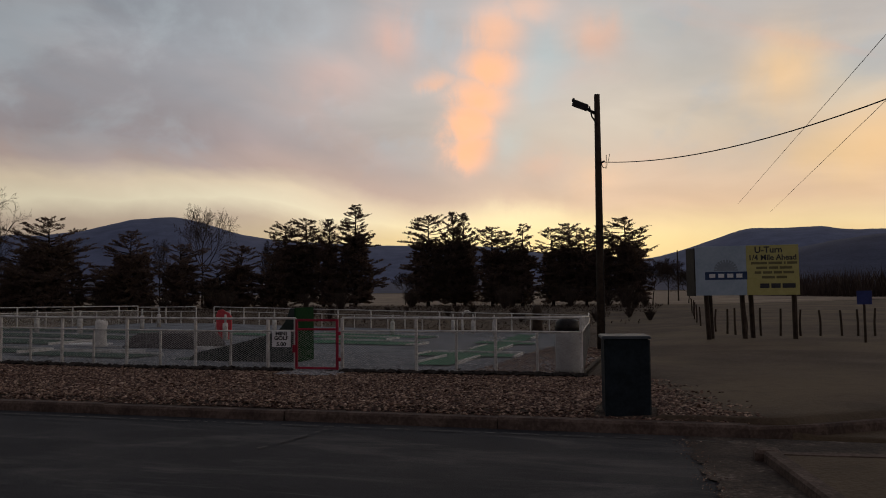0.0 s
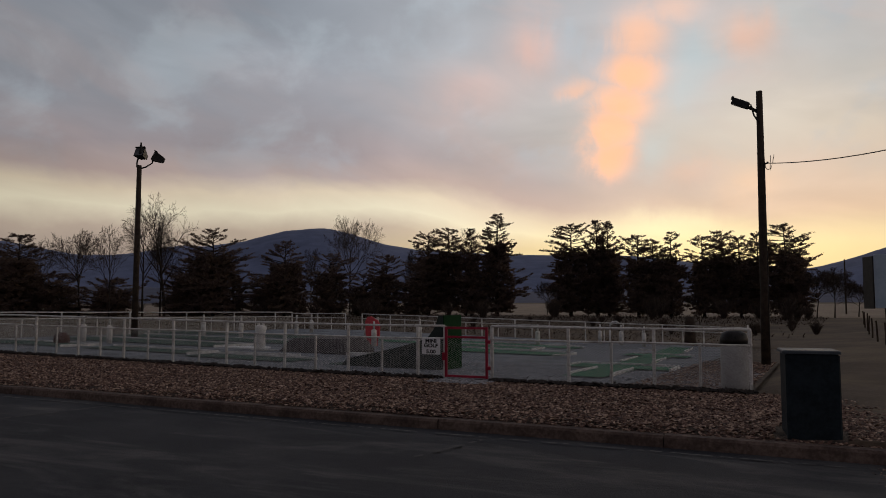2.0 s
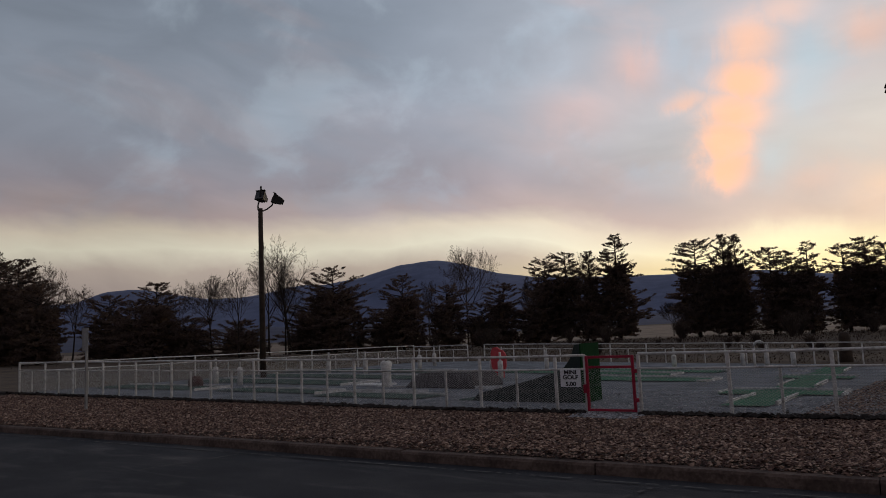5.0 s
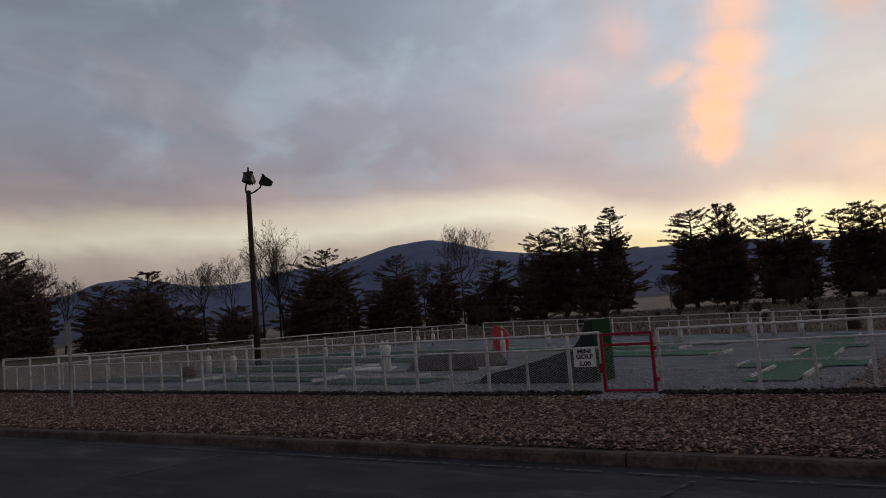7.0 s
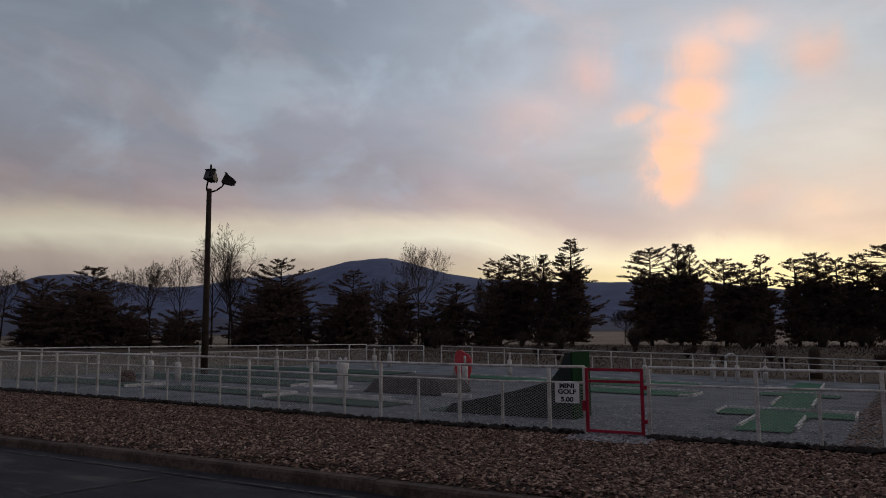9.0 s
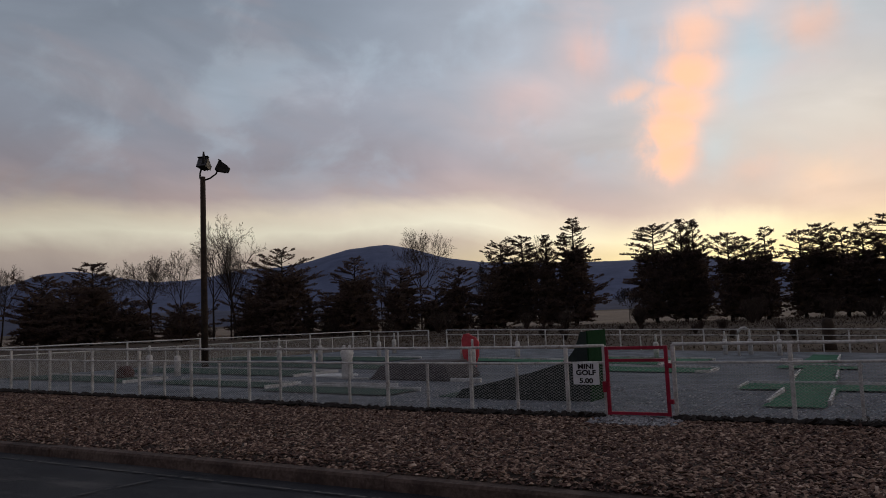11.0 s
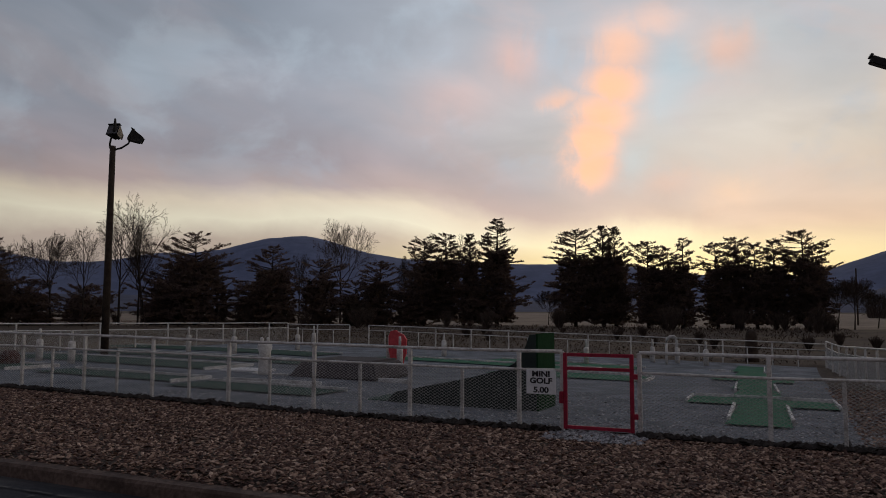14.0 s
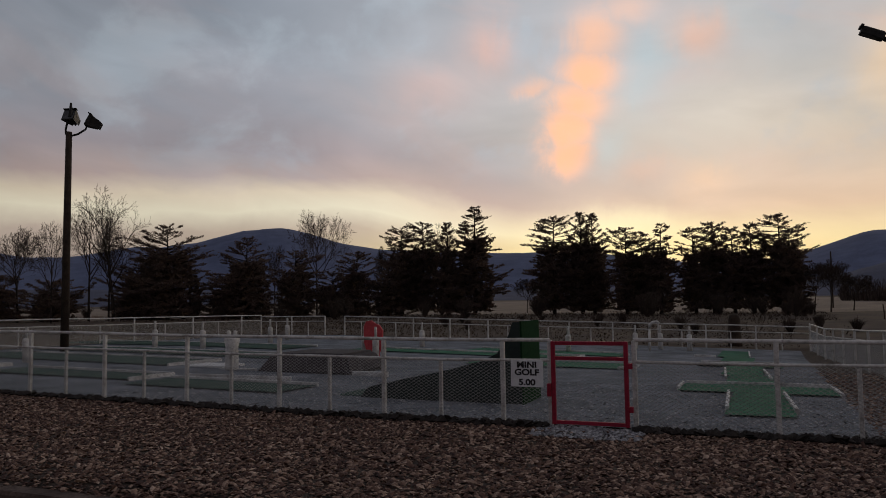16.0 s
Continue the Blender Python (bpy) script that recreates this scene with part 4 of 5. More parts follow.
# ---------------- billboard and paddock ----------------
def billboard():
    x, y = 8.65, 14.0
    z = -0.22
    b = thing("billboard", "two-tone roadside billboard on dark wooden posts", "billboard", (x, y, z))
    b.rotation_euler = (0, 0, radians(0))
    W, Hh, lo = 3.40, 1.74, 1.60
    part("blue_panel", Shape().box(0, 0, lo, W * 0.5, 0.06, lo + Hh, None, 0.005), SIGN_BLUE, b, "pale blue half panel")
    part("yellow_panel", Shape().box(W * 0.5 + 0.003, 0, lo, W, 0.06, lo + Hh, None, 0.005), SIGN_YELLOW, b, "faded yellow half panel")
    part("back_panel", Shape().box(-0.02, 0.06, lo - 0.02, 0.02, 0.72, lo + Hh - 0.05, Matrix.Rotation(radians(22), 4, "Z"), 0.005), DARK_METAL, b, "dark back panel set at an angle")
    part("name_band", Shape().box(0.32, -0.006, lo + 0.55, 1.72, -0.002, lo + 0.83), SIGN_NAVY, b, "navy band")
    for k in range(4):
        part("band_mark", Shape().box(0.46 + 0.3 * k, -0.012, lo + 0.62, 0.46 + 0.3 * k + 0.2, -0.008, lo + 0.76), SIGN_WHITE, b)
    rim = [(1.02 + 0.40 * math.cos(a), lo + 0.86 + 0.40 * math.sin(a)) for a in np.linspace(0, math.pi, 16)]
    part("rising_disc", Shape().prism(rim, -0.004, -0.002, "y"), SIGN_GREY, b, "pale grey half disc")
    for a in np.linspace(0.18, math.pi - 0.18, 11):
        ray = Shape().tube([(1.02 + 0.30 * math.cos(a), -0.007, lo + 0.86 + 0.30 * math.sin(a)), (1.02 + 0.46 * math.cos(a), -0.007, lo + 0.86 + 0.46 * math.sin(a))], 0.012, 4)
        part("disc_ray", ray, SIGN_BLUE, b)
    cx = W * 0.75
    lettering("U-Turn", 0.30, SIGN_INK, b, pose(cx - 0.12, -0.004, lo + Hh - 0.17, 90), "lettering", 0.008)
    lettering("1/4 Mile Ahead", 0.27, SIGN_INK, b, pose(cx, -0.004, lo + Hh - 0.44, 90), "lettering", 0.006).scale = (0.95, 1, 1)
    for k, words in enumerate(((0.52, 0.44, 0.06, 0.32), (0.36, 0.30, 0.40), (0.22, 0.30, 0.26, 0.34), (0.42, 0.34))):
        x0 = cx + 0.05 - (sum(words) + 0.05 * (len(words) - 1)) / 2
        for w in words:
            part("print_bar", Shape().box(x0, -0.006, lo + 1.07 - 0.165 * k, x0 + w, -0.002, lo + 1.155 - 0.165 * k), SIGN_BROWN, b)
            x0 += w + 0.05
    for x0, x1 in ((-0.42, -0.12), (-0.06, 0.24), (0.30, 0.72)):
        part("print_bar", Shape().box(cx + x0, -0.006, lo + 0.24, cx + x1, -0.002, lo + 0.40), SIGN_INK, b)
    for px, py, lean in ((0.42, 0.25, 0.03), (0.55, 0.75, 0.02), (1.62, 0.25, 0.03), (1.95, 0.8, 0.02), (3.25, 0.25, 0.0)):
        part("support_post", Shape().tube([(px, py, -0.1), (px - lean * 3, py, lo + 0.6)], 0.085, 8), POLE, b)


billboard()

PADDOCK = [(18.2, 17.6), (17.4, 17.5), (16.6, 17.4), (15.8, 17.2), (15.1, 17.1), (14.5, 17.0), (13.95, 16.94), (13.2, 16.9), (12.5, 16.8), (11.8, 16.8), (11.1, 16.7), (10.6, 16.9), (10.3, 17.8), (10.1, 19.0), (9.8, 21.0), (9.6, 23.5), (9.5, 26.5), (9.5, 30.0), (9.6, 34.0), (9.8, 39.0), (10.0, 45.0), (10.3, 52.0)]
for i, (x, y) in enumerate(PADDOCK):
    p = tagged(part("fence_post", Shape().tube([(0, 0, -0.1), (0.02 * math.sin(i * 3), 0, 0.5), (0.04 * math.sin(i * 5), 0.02, 1.02 + 0.06 * math.sin(i * 7))], [0.045, 0.042, 0.038], 7), POLE),
               "weathered wooden paddock fence post in the grass", "fence post", "paddock posts")
    p.location = (x, y, land(x, y))
rs = thing("road_sign", "dark blue road sign on a thin post", "sign", (13.7, 12.7, land(13.7, 12.7)))
part("post", Shape().tube([(0, 0, -0.1), (0, 0, 1.66)], 0.04, 6), POLE, rs)
part("board", Shape().box(-0.22, -0.06, 1.22, 0.22, -0.045, 1.66, None, 0.004), BLUE, rs)


# ---------------- distance ----------------
def ridge(name, dist, stops, mat, label, seed, depth, rough=0.10):
    """A wooded ridge: crest heights in degrees over azimuth, smoothed and roughened."""
    s = Shape()
    azs = np.arange(stops[0][0], stops[-1][0] + 0.01, 0.35)
    hs = np.interp(azs, [a for a, _ in stops], [e for _, e in stops])
    k = np.array([1, 2, 3, 2, 1]) / 9
    hs = np.convolve(np.pad(hs, 2, "edge"), k, "valid")
    rows = 9
    for j in range(rows):
        u = j / (rows - 1)
        for a, h in zip(azs, hs):
            r = dist - depth * (1 - u)
            z = math.tan(radians(h)) * dist * (0.5 - 0.5 * math.cos(math.pi * min(u * 1.0, 1))) ** 0.8
            z += 1.5 + dist * 0.0009 * rough * 10 * noise.fractal((a * 0.9, u * 4, seed), 1.0, 2.0, 4) * (0.25 + 0.75 * math.sin(math.pi * u) + 0.25 * u)
            if j == 0:
                z = -5
            s.v.append((5 + r * math.sin(radians(a)), -13 + r * math.cos(radians(a)), z))
    n = len(azs)
    s.f = [(j * n + i, j * n + i + 1, j * n + n + i + 1, j * n + n + i) for j in range(rows - 1) for i in range(n - 1)]
    return setting(name, s, mat, label, "mountain", True)


# haze on these slopes comes only from their painted blue
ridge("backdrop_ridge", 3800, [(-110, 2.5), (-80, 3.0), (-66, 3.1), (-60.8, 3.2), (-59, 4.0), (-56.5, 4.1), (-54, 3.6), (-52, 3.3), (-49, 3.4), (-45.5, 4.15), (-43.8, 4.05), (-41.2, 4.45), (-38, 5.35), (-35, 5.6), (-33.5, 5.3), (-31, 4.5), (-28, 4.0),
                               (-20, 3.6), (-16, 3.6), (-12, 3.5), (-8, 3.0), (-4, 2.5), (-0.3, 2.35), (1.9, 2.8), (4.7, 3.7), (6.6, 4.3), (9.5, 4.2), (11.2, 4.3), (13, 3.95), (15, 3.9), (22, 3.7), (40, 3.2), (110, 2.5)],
      HILL, "wooded mountain ridge with haze blue in its colour under the dawn sky", 1.0, 1600)
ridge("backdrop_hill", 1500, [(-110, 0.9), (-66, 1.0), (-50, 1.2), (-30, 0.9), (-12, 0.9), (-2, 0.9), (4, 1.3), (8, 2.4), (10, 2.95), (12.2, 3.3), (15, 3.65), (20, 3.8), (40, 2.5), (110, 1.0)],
      HILL_NEAR, "darker wooded foothill with haze blue in its colour in front of the ridge", 7.0, 500, 0.14)


# ---------------- trees ----------------
def tuft_cloud(points, sizes, rng, up=0.25):
    """Many small leaning sprays: two crossed pointed leaves at each place."""
    n = len(points)
    P = np.asarray(points)
    S = np.asarray(sizes)[:, None]
    d = rng.normal(size=(n, 3))
    d[:, 2] = np.abs(d[:, 2]) * 0.5 + up
    d /= np.linalg.norm(d, axis=1)[:, None]
    o = np.cross(d, rng.normal(size=(n, 3)))
    o /= np.linalg.norm(o, axis=1)[:, None]
    q = np.cross(d, o)
    V = np.stack([P - d * S * 0.5, P + o * S * 0.30, P + d * S, P - o * S * 0.30, P + q * S * 0.28 + d * S * 0.2, P - q * S * 0.28 + d * S * 0.1], 1).reshape(-1, 3)
    F = (np.arange(n)[:, None, None] * 6 + np.array([(0, 1, 2, 3), (0, 4, 2, 5)])[None]).reshape(-1, 4).tolist()
    s = Shape()
    s.v, s.f = V.tolist(), F
    return s


def crown_profile(kind, u):
    """How far the limbs of a crown reach at the height u of it."""
    if kind == "cone":
        return min(1.0, 0.75 + u) if u < 0.3 else max(0.0, (1 - u) / 0.7) ** 0.85
    if kind == "tower":
        return min(1.0, 0.85 + 0.6 * u) if u < 0.3 else (1.0 - 0.45 * (u - 0.3) / 0.5 if u < 0.8 else 0.55 * ((1 - u) / 0.2) ** 0.6)
    if kind == "flat":
        return 0.66 + 0.34 * math.sin(3.0 * u) if u < 0.80 else 0.86 * (max(0.0, (1 - u)) / 0.20) ** 0.5
    if kind == "round":
        return max(0.05, 1 - (1.7 * u - 0.7) ** 2) ** 0.5
    return min(1.0, 0.9 + 0.4 * u) if u < 0.35 else 0.12 + 0.88 * ((1 - u) / 0.65) ** 0.7


def cedar(x, y, top, wide, kind, seed):
    """A cedar: trunk, limbs with side sprays in flat tiers, a dense heart and thin ragged tips."""
    rng = np.random.default_rng(seed)
    z0 = land(x, y)
    h = top - z0
    grain = max(1.0, math.hypot(x - 5, y + 12) / 88)
    words = {"cone": "dark cedar with a spiky pointed top", "tower": "tall narrow cedar with a tiered ragged top", "flat": "broad cedar with a thin flat-topped crown",
             "round": "low dense dark cedar in the tree row", "layered": "broad cedar with spreading tiers of branches"}[kind]
    t = thing("cedar_tree", words, "tree", (x, y, z0), "cedar row")
    low = {"round": 0.02, "flat": 0.06}.get(kind, 0.04)
    lean = rng.normal() * 0.2
    part("trunk", Shape().tube([(0, 0, -0.3), (lean * 0.2, 0, h * 0.3), (lean * 0.6, 0, h * 0.7), (lean, 0, h * 0.96)], [0.022 * h, 0.017 * h, 0.010 * h, 0.003 * h], 7), BARK, t)
    pts, sz = [], []
    limbs = Shape()
    n_limb = int(16 * h / grain)
    for i in range(n_limb):
        u = (i + rng.random()) / n_limb
        if u > 0.72 and rng.random() < 0.3:
            continue
        zz = h * (low + (1 - low) * u)
        L = wide * 0.5 * crown_profile(kind, u) * (0.55 + 0.60 * rng.random() if u > 0.45 else 0.75 + 0.38 * rng.random()) + 0.15
        a = rng.random() * 6.283
        L *= 1.0 + 0.55 * noise.noise((math.cos(a) * 0.9, math.sin(a) * 0.9, zz * 0.55 + seed * 3.1))
        slope = {"cone": 0.05 + 0.75 * u, "flat": -0.05 + 0.38 * u, "tower": 0.0 + 0.35 * u}.get(kind, -0.05 + 0.45 * u) + 0.14 * rng.normal()
        zz = min(zz, h - L * max(slope, 0) * 0.9)
        ca, sa, bx = math.cos(a), math.sin(a), lean * u
        end = (bx + ca * L, sa * L, zz + L * slope)
        limbs.tube([(bx, 0, zz), (bx + ca * L * 0.5, sa * L * 0.5, zz + L * slope * 0.4), end], [0.016 + 0.012 * L, 0.012 + 0.008 * L, 0.008], 3, False)
        for k in range(int((3 + 3.2 * L) / grain ** 0.5)):
            w = 0.3 + 0.7 * rng.random() ** 0.7
            b = a + rng.choice((-1, 1)) * (0.35 + 0.7 * rng.random())
            bl = (0.22 + 0.34 * L * (1.15 - w)) * (0.6 + 0.7 * rng.random())
            s = np.linspace(0.1, 1.0, 6) * bl
            up = 0.10 + 0.5 * max(slope, 0)
            j = rng.normal(size=(6, 3)) * np.array([0.07, 0.07, 0.045]) * grain
            pts += list(zip(bx + ca * L * w + math.cos(b) * s + j[:, 0], sa * L * w + math.sin(b) * s + j[:, 1], np.maximum(zz + L * slope * w ** 1.4 + s * up + j[:, 2], 0.2)))
            sz += list((0.09 + 0.10 * rng.random(6) + 0.05 * (1 - u)) * grain)
    # heart of the crown
    m = int(h * wide * 17 / grain ** 2)
    u = rng.random(m) * 0.68
    reach = np.array([crown_profile(kind, q) for q in u]) * wide * 0.5 * 0.74 * rng.random(m) ** 0.5 * (1 - 0.3 * u)
    a = rng.random(m) * 6.283
    pts += list(zip(np.cos(a) * reach, np.sin(a) * reach, h * (low + (1 - low) * u)))
    sz += list((0.32 + 0.34 * rng.random(m)) * grain)
    # leader
    m = 26
    u = rng.random(m)
    pts += list(zip(lean + rng.normal(size=m) * 0.16 * (1.05 - u), rng.normal(size=m) * 0.16 * (1.05 - u), h * (0.90 + 0.095 * u)))
    sz += list(0.08 + 0.10 * rng.random(m))
    tagged(part("limb_frame", limbs, BARK, t), kind="stuff")
    part("crown", tuft_cloud(pts, sz, rng, 0.16), NEEDLE, t, "ragged dark evergreen crown")
    return t


def bare_tree(x, y, top, wide, seed, kind="spreading"):
    """A leafless tree: side branches all along each branch, finer at every level, turning upwards."""
    rng = random.Random(seed)
    z0 = land(x, y)
    h = top - z0
    t = thing("bare_tree", {"upright": "tall leafless tree with slim upswept branches", "round": "leafless tree with a wide rounded twiggy crown"}.get(kind, "leafless deciduous tree with fine spreading twigs"), "tree", (x, y, z0), "bare trees")
    wood, twigs = Shape(), Shape()
    fine = 0.017 * max(1.0, math.hypot(x - 5, y + 12) / 95)

    def grow(p, d, length, r, level):
        pts, rr, q, dd = [Vector(p)], [r], Vector(p), Vector(d)
        n = (5, 4, 3, 2, 2)[level]
        for i in range(n):
            bend = 0.03 if level == 0 else 0.10
            dd = (dd + Vector((rng.gauss(0, bend), rng.gauss(0, bend), 0.07 + rng.gauss(0, 0.05)))).normalized()
            q = q + dd * (length / n)
            pts.append(q.copy())
            rr.append(max(r * (1 - 0.8 * (i + 1) / n), fine * 0.6))
        (wood if level < 2 else twigs).tube(pts, rr, (7, 5, 3, 3, 3)[level], False)
        if level == 4:
            return
        kids = {"upright": (20, 8, 5, 3), "round": (11, 8, 6, 4)}.get(kind, (9, 8, 5, 3))[level]
        start = {"upright": 0.28, "round": 0.50}.get(kind, 0.36) if level == 0 else 0.18
        turn = rng.random() * 6.283
        for k in range(kids):
            f = start + (1 - start) * (k + rng.random()) / kids
            i = min(int(f * n), n - 1)
            b = pts[i].lerp(pts[i + 1], f * n - i)
            axis = (pts[i + 1] - pts[i]).normalized()
            turn += 2.4 + rng.gauss(0, 0.4)
            side = axis.cross(Vector((math.cos(turn), math.sin(turn), 0.2))).normalized()
            if level == 0:
                open_ = {"upright": 0.60, "round": 0.95}.get(kind, 0.75) * (0.7 + 0.5 * rng.random())
                reach = {"upright": 0.50 * (1.15 - f), "round": 0.62 * (1.25 - 0.75 * f)}.get(kind, 0.55 * (1.2 - 0.8 * f)) * h
            else:
                open_ = 0.55 + 0.45 * rng.random()
                reach = length * (0.62 - 0.34 * f) * (0.75 + 0.5 * rng.random())
            grow(b, (axis + side * open_).normalized(), reach, max(rr[i] * (0.62 if level == 0 else 0.55), fine), level + 1)

    grow((0, 0, -0.2), (rng.gauss(0, 0.04), rng.gauss(0, 0.04), 1), h * {"upright": 0.95, "round": 0.66}.get(kind, 0.82), 0.0135 * h, 0)
    part("trunk", wood, BARK, t)
    crown = part("crown", twigs, TWIG, t, "fine leafless twigs")
    # spread of the whole crown
    xs = [v[0] for v in twigs.v]
    zs = max(v[2] for v in twigs.v)
    kx, kz = min(max(wide / (max(xs) - min(xs)), 0.5), 1.6), h / zs
    t.scale = (kx, kx, kz)
    return t


# place, height of the top, width, habit
CEDARS = [(-60.5, 58, 10.8, 9.4, "layered"), (-66.0, 60, 7.2, 6.8, "round"), (-52.6, 62, 9.3, 7.2, "layered"), (-48.6, 66, 7.9, 5.1, "round"), (-42.7, 70, 7.7, 4.6, "round"),
          (-38.4, 74, 11.0, 4.8, "flat"), (-35.9, 75, 11.3, 5.2, "flat"), (-32.2, 74, 11.1, 3.9, "cone"), (-39.2, 72, 6.2, 5.0, "round"), (-29.6, 76, 13.0, 6.2, "tower"),
          (-19.8, 76, 11.3, 5.8, "flat"), (-16.7, 77, 11.7, 5.6, "cone"), (-15.3, 77, 11.5, 4.0, "cone"), (-11.2, 74, 9.4, 4.0, "flat"), (-9.5, 75, 8.9, 3.6, "flat"), (-7.6, 74, 9.6, 3.6, "tower"),
          (-4.2, 76, 9.2, 4.2, "flat"), (-2.4, 77, 9.7, 4.0, "flat"), (-0.3, 76, 9.0, 3.8, "flat"), (1.6, 77, 9.4, 3.6, "flat"), (4.4, 77, 10.3, 4.8, "flat"), (5.2, 76, 8.1, 4.0, "flat"),
          (-108.5, 42, 15.4, 10.5, "flat"), (-116.0, 44, 15.0, 9.5, "flat"), (-101.0, 41, 11.3, 8.5, "round"), (-113.0, 40, 9.5, 13.0, "round"), (-128.1, 42, 17.1, 18.0, "flat"),
          (-93.0, 47, 9.2, 7.5, "round"), (-87.2, 47, 8.0, 9.0, "round"), (-80.9, 46, 10.0, 8.5, "layered"), (-77.5, 49, 5.2, 7.0, "round"), (-71.5, 52, 4.6, 6.5, "round"), (-64.0, 57, 4.8, 5.5, "round"),
          (-56.5, 64, 5.0, 5.5, "round"), (-46.0, 70, 5.4, 4.5, "round")]
for i, (x, y, top, w, kind) in enumerate(CEDARS):
    cedar(x, y, top, w * (1.14 if -70 < x < -45 else 1.05), kind, 40 + i)
BARE = [(-74.7, 50, 11.0, 7.6, "round"), (-68.3, 49, 11.2, 5.6, "spreading"), (-64.6, 54, 15.4, 8.4, "spreading"), (-67.8, 53.5, 13.3, 6.0, "spreading"), (-66.4, 55, 12.0, 5.0, "upright"), (-52.0, 76, 14.2, 10.5, "round"), (-34.6, 79, 11.9, 4.0, "spreading"),
        (-45.5, 82, 9.5, 3.4, "upright"), (-55.8, 72, 9.4, 5.0, "spreading"), (-84.7, 52, 10.1, 4.5, "spreading"), (-124.0, 45, 18.7, 11.0, "upright"), (-110.9, 47, 15.9, 10.5, "spreading"), (-101.0, 46, 11.5, 7.0, "spreading"),
        (9.0, 80, 5.6, 5.0, "round"), (7.2, 76, 5.2, 4.5, "round"), (11.5, 84, 4.2, 5.0, "round"), (-25.5, 84, 4.6, 4.0, "round"), (-23.0, 86, 5.2, 3.5, "spreading")]
for i, (x, y, top, w, kind) in enumerate(BARE):
    bare_tree(x, y, top, w, 90 + i, kind)


def at_az(az, y):
    """A place at depth y on the bearing az from the middle of the walk."""
    return 5.2 + (y + 12.8) * math.tan(radians(az)), y


# ---------------- undergrowth ----------------
def brush(name, label, n, place, height, seed, mat, lean=0.25, width=0.02):
    """Thin upright stalks, each a tapering three-sided blade."""
    rng = np.random.default_rng(seed)
    s = Shape()
    V, F = [], []
    for i in range(n):
        x, y = place(rng)
        z = land(x, y)
        h = height * (0.35 + 0.9 * rng.random() ** 1.6)
        dx, dy = rng.normal(size=2) * lean * h
        w = width * (0.6 + 0.8 * rng.random())
        a = rng.random() * 3.14
        c, q = math.cos(a) * w, math.sin(a) * w
        k = len(V)
        V += [(x - c, y - q, z - 0.03), (x + c, y + q, z - 0.03), (x + dx * 0.4 + c * 0.8, y + dy * 0.4 + q * 0.8, z + h * 0.6), (x + dx * 0.4 - c * 0.8, y + dy * 0.4 - q * 0.8, z + h * 0.6), (x + dx, y + dy, z + h)]
        F += [(k, k + 1, k + 2, k + 3), (k + 3, k + 2, k + 4)]
    s.v, s.f = V, F
    return setting(name, s, mat, label, "undergrowth", False, "stuff")


def row_place(rng):
    a = rng.uniform(-67, 2)
    y = rng.uniform(50, 80) if rng.random() < 0.95 else rng.uniform(30, 46)
    return at_az(a, y)


brush("underbrush", "dark leafless underbrush below the cedar row", 9000, row_place, 0.22, 5, BRUSH, 1.0, 0.03)


CLUMPS = [(random.Random(70 + i).uniform(-66, 1), random.Random(170 + i).uniform(72, 84)) for i in range(44)]


def clump_place(rng):
    a, y = CLUMPS[int(rng.integers(len(CLUMPS)))]
    return at_az(a + rng.normal() * 0.5, y + rng.normal() * 1.0)


brush("pale_brush", "clumps of pale dry brush between the trunks", 1800, clump_place, 0.42, 9, PALE_BRUSH, 1.0, 0.03)


def meadow_place(rng):
    return rng.uniform(-45, 4), 24.2 + 26 * rng.random()


brush("meadow_grass", "dark matted winter grass between the court and the trees", 12000, meadow_place, 0.09, 13, BLADE, 1.1, 0.03)


def wood_place(rng):
    a = 4 + 46 * rng.random()
    d = 150 + 60 * max(0, (14 - a) / 10) + 40 * rng.random()
    return 5.2 + d * math.sin(radians(a)), -12.8 + d * math.cos(radians(a))


brush("far_woods", "dark leafless woods at the far edge of the grass", 20000, wood_place, 5.0, 11, BRUSH, 0.25, 0.07)


def shrub(x, y, h, seed):
    rng = np.random.default_rng(seed)
    t = thing("bare_shrub", "twiggy leafless brown shrub in the undergrowth", "shrub", (x, y, land(x, y)), "shrubs")
    s = Shape()
    for i in range(70):
        a, l = rng.random() * 6.283, h * (0.5 + 0.6 * rng.random())
        o = rng.random() ** 0.7 * 0.75
        d = Vector((math.cos(a) * o, math.sin(a) * o, 1)).normalized()
        p = d * l
        m = p * 0.55 + Vector(rng.normal(size=3) * 0.06 * h)
        s.tube([(0, 0, -0.1), m, p], [0.03, 0.02, 0.008], 3, False)
        for k in range(4):
            e = m.lerp(p, 0.3 + 0.2 * k)
            s.tube([e, e + Vector(rng.normal(size=3) * 0.14 * h) + Vector((0, 0, 0.12 * h))], [0.014, 0.006], 3, False)
    part("twig_mass", s, TWIG, t)


rng_s = random.Random(8)
for i in range(16):
    shrub(rng_s.uniform(-20, 7), rng_s.uniform(32, 50), rng_s.uniform(0.4, 0.8), 400 + i)
for i in range(46):
    a = rng_s.uniform(-66, 1.5)
    shrub(*at_az(a, rng_s.uniform(56, 76)), rng_s.uniform(1.0, 2.4), 300 + i)


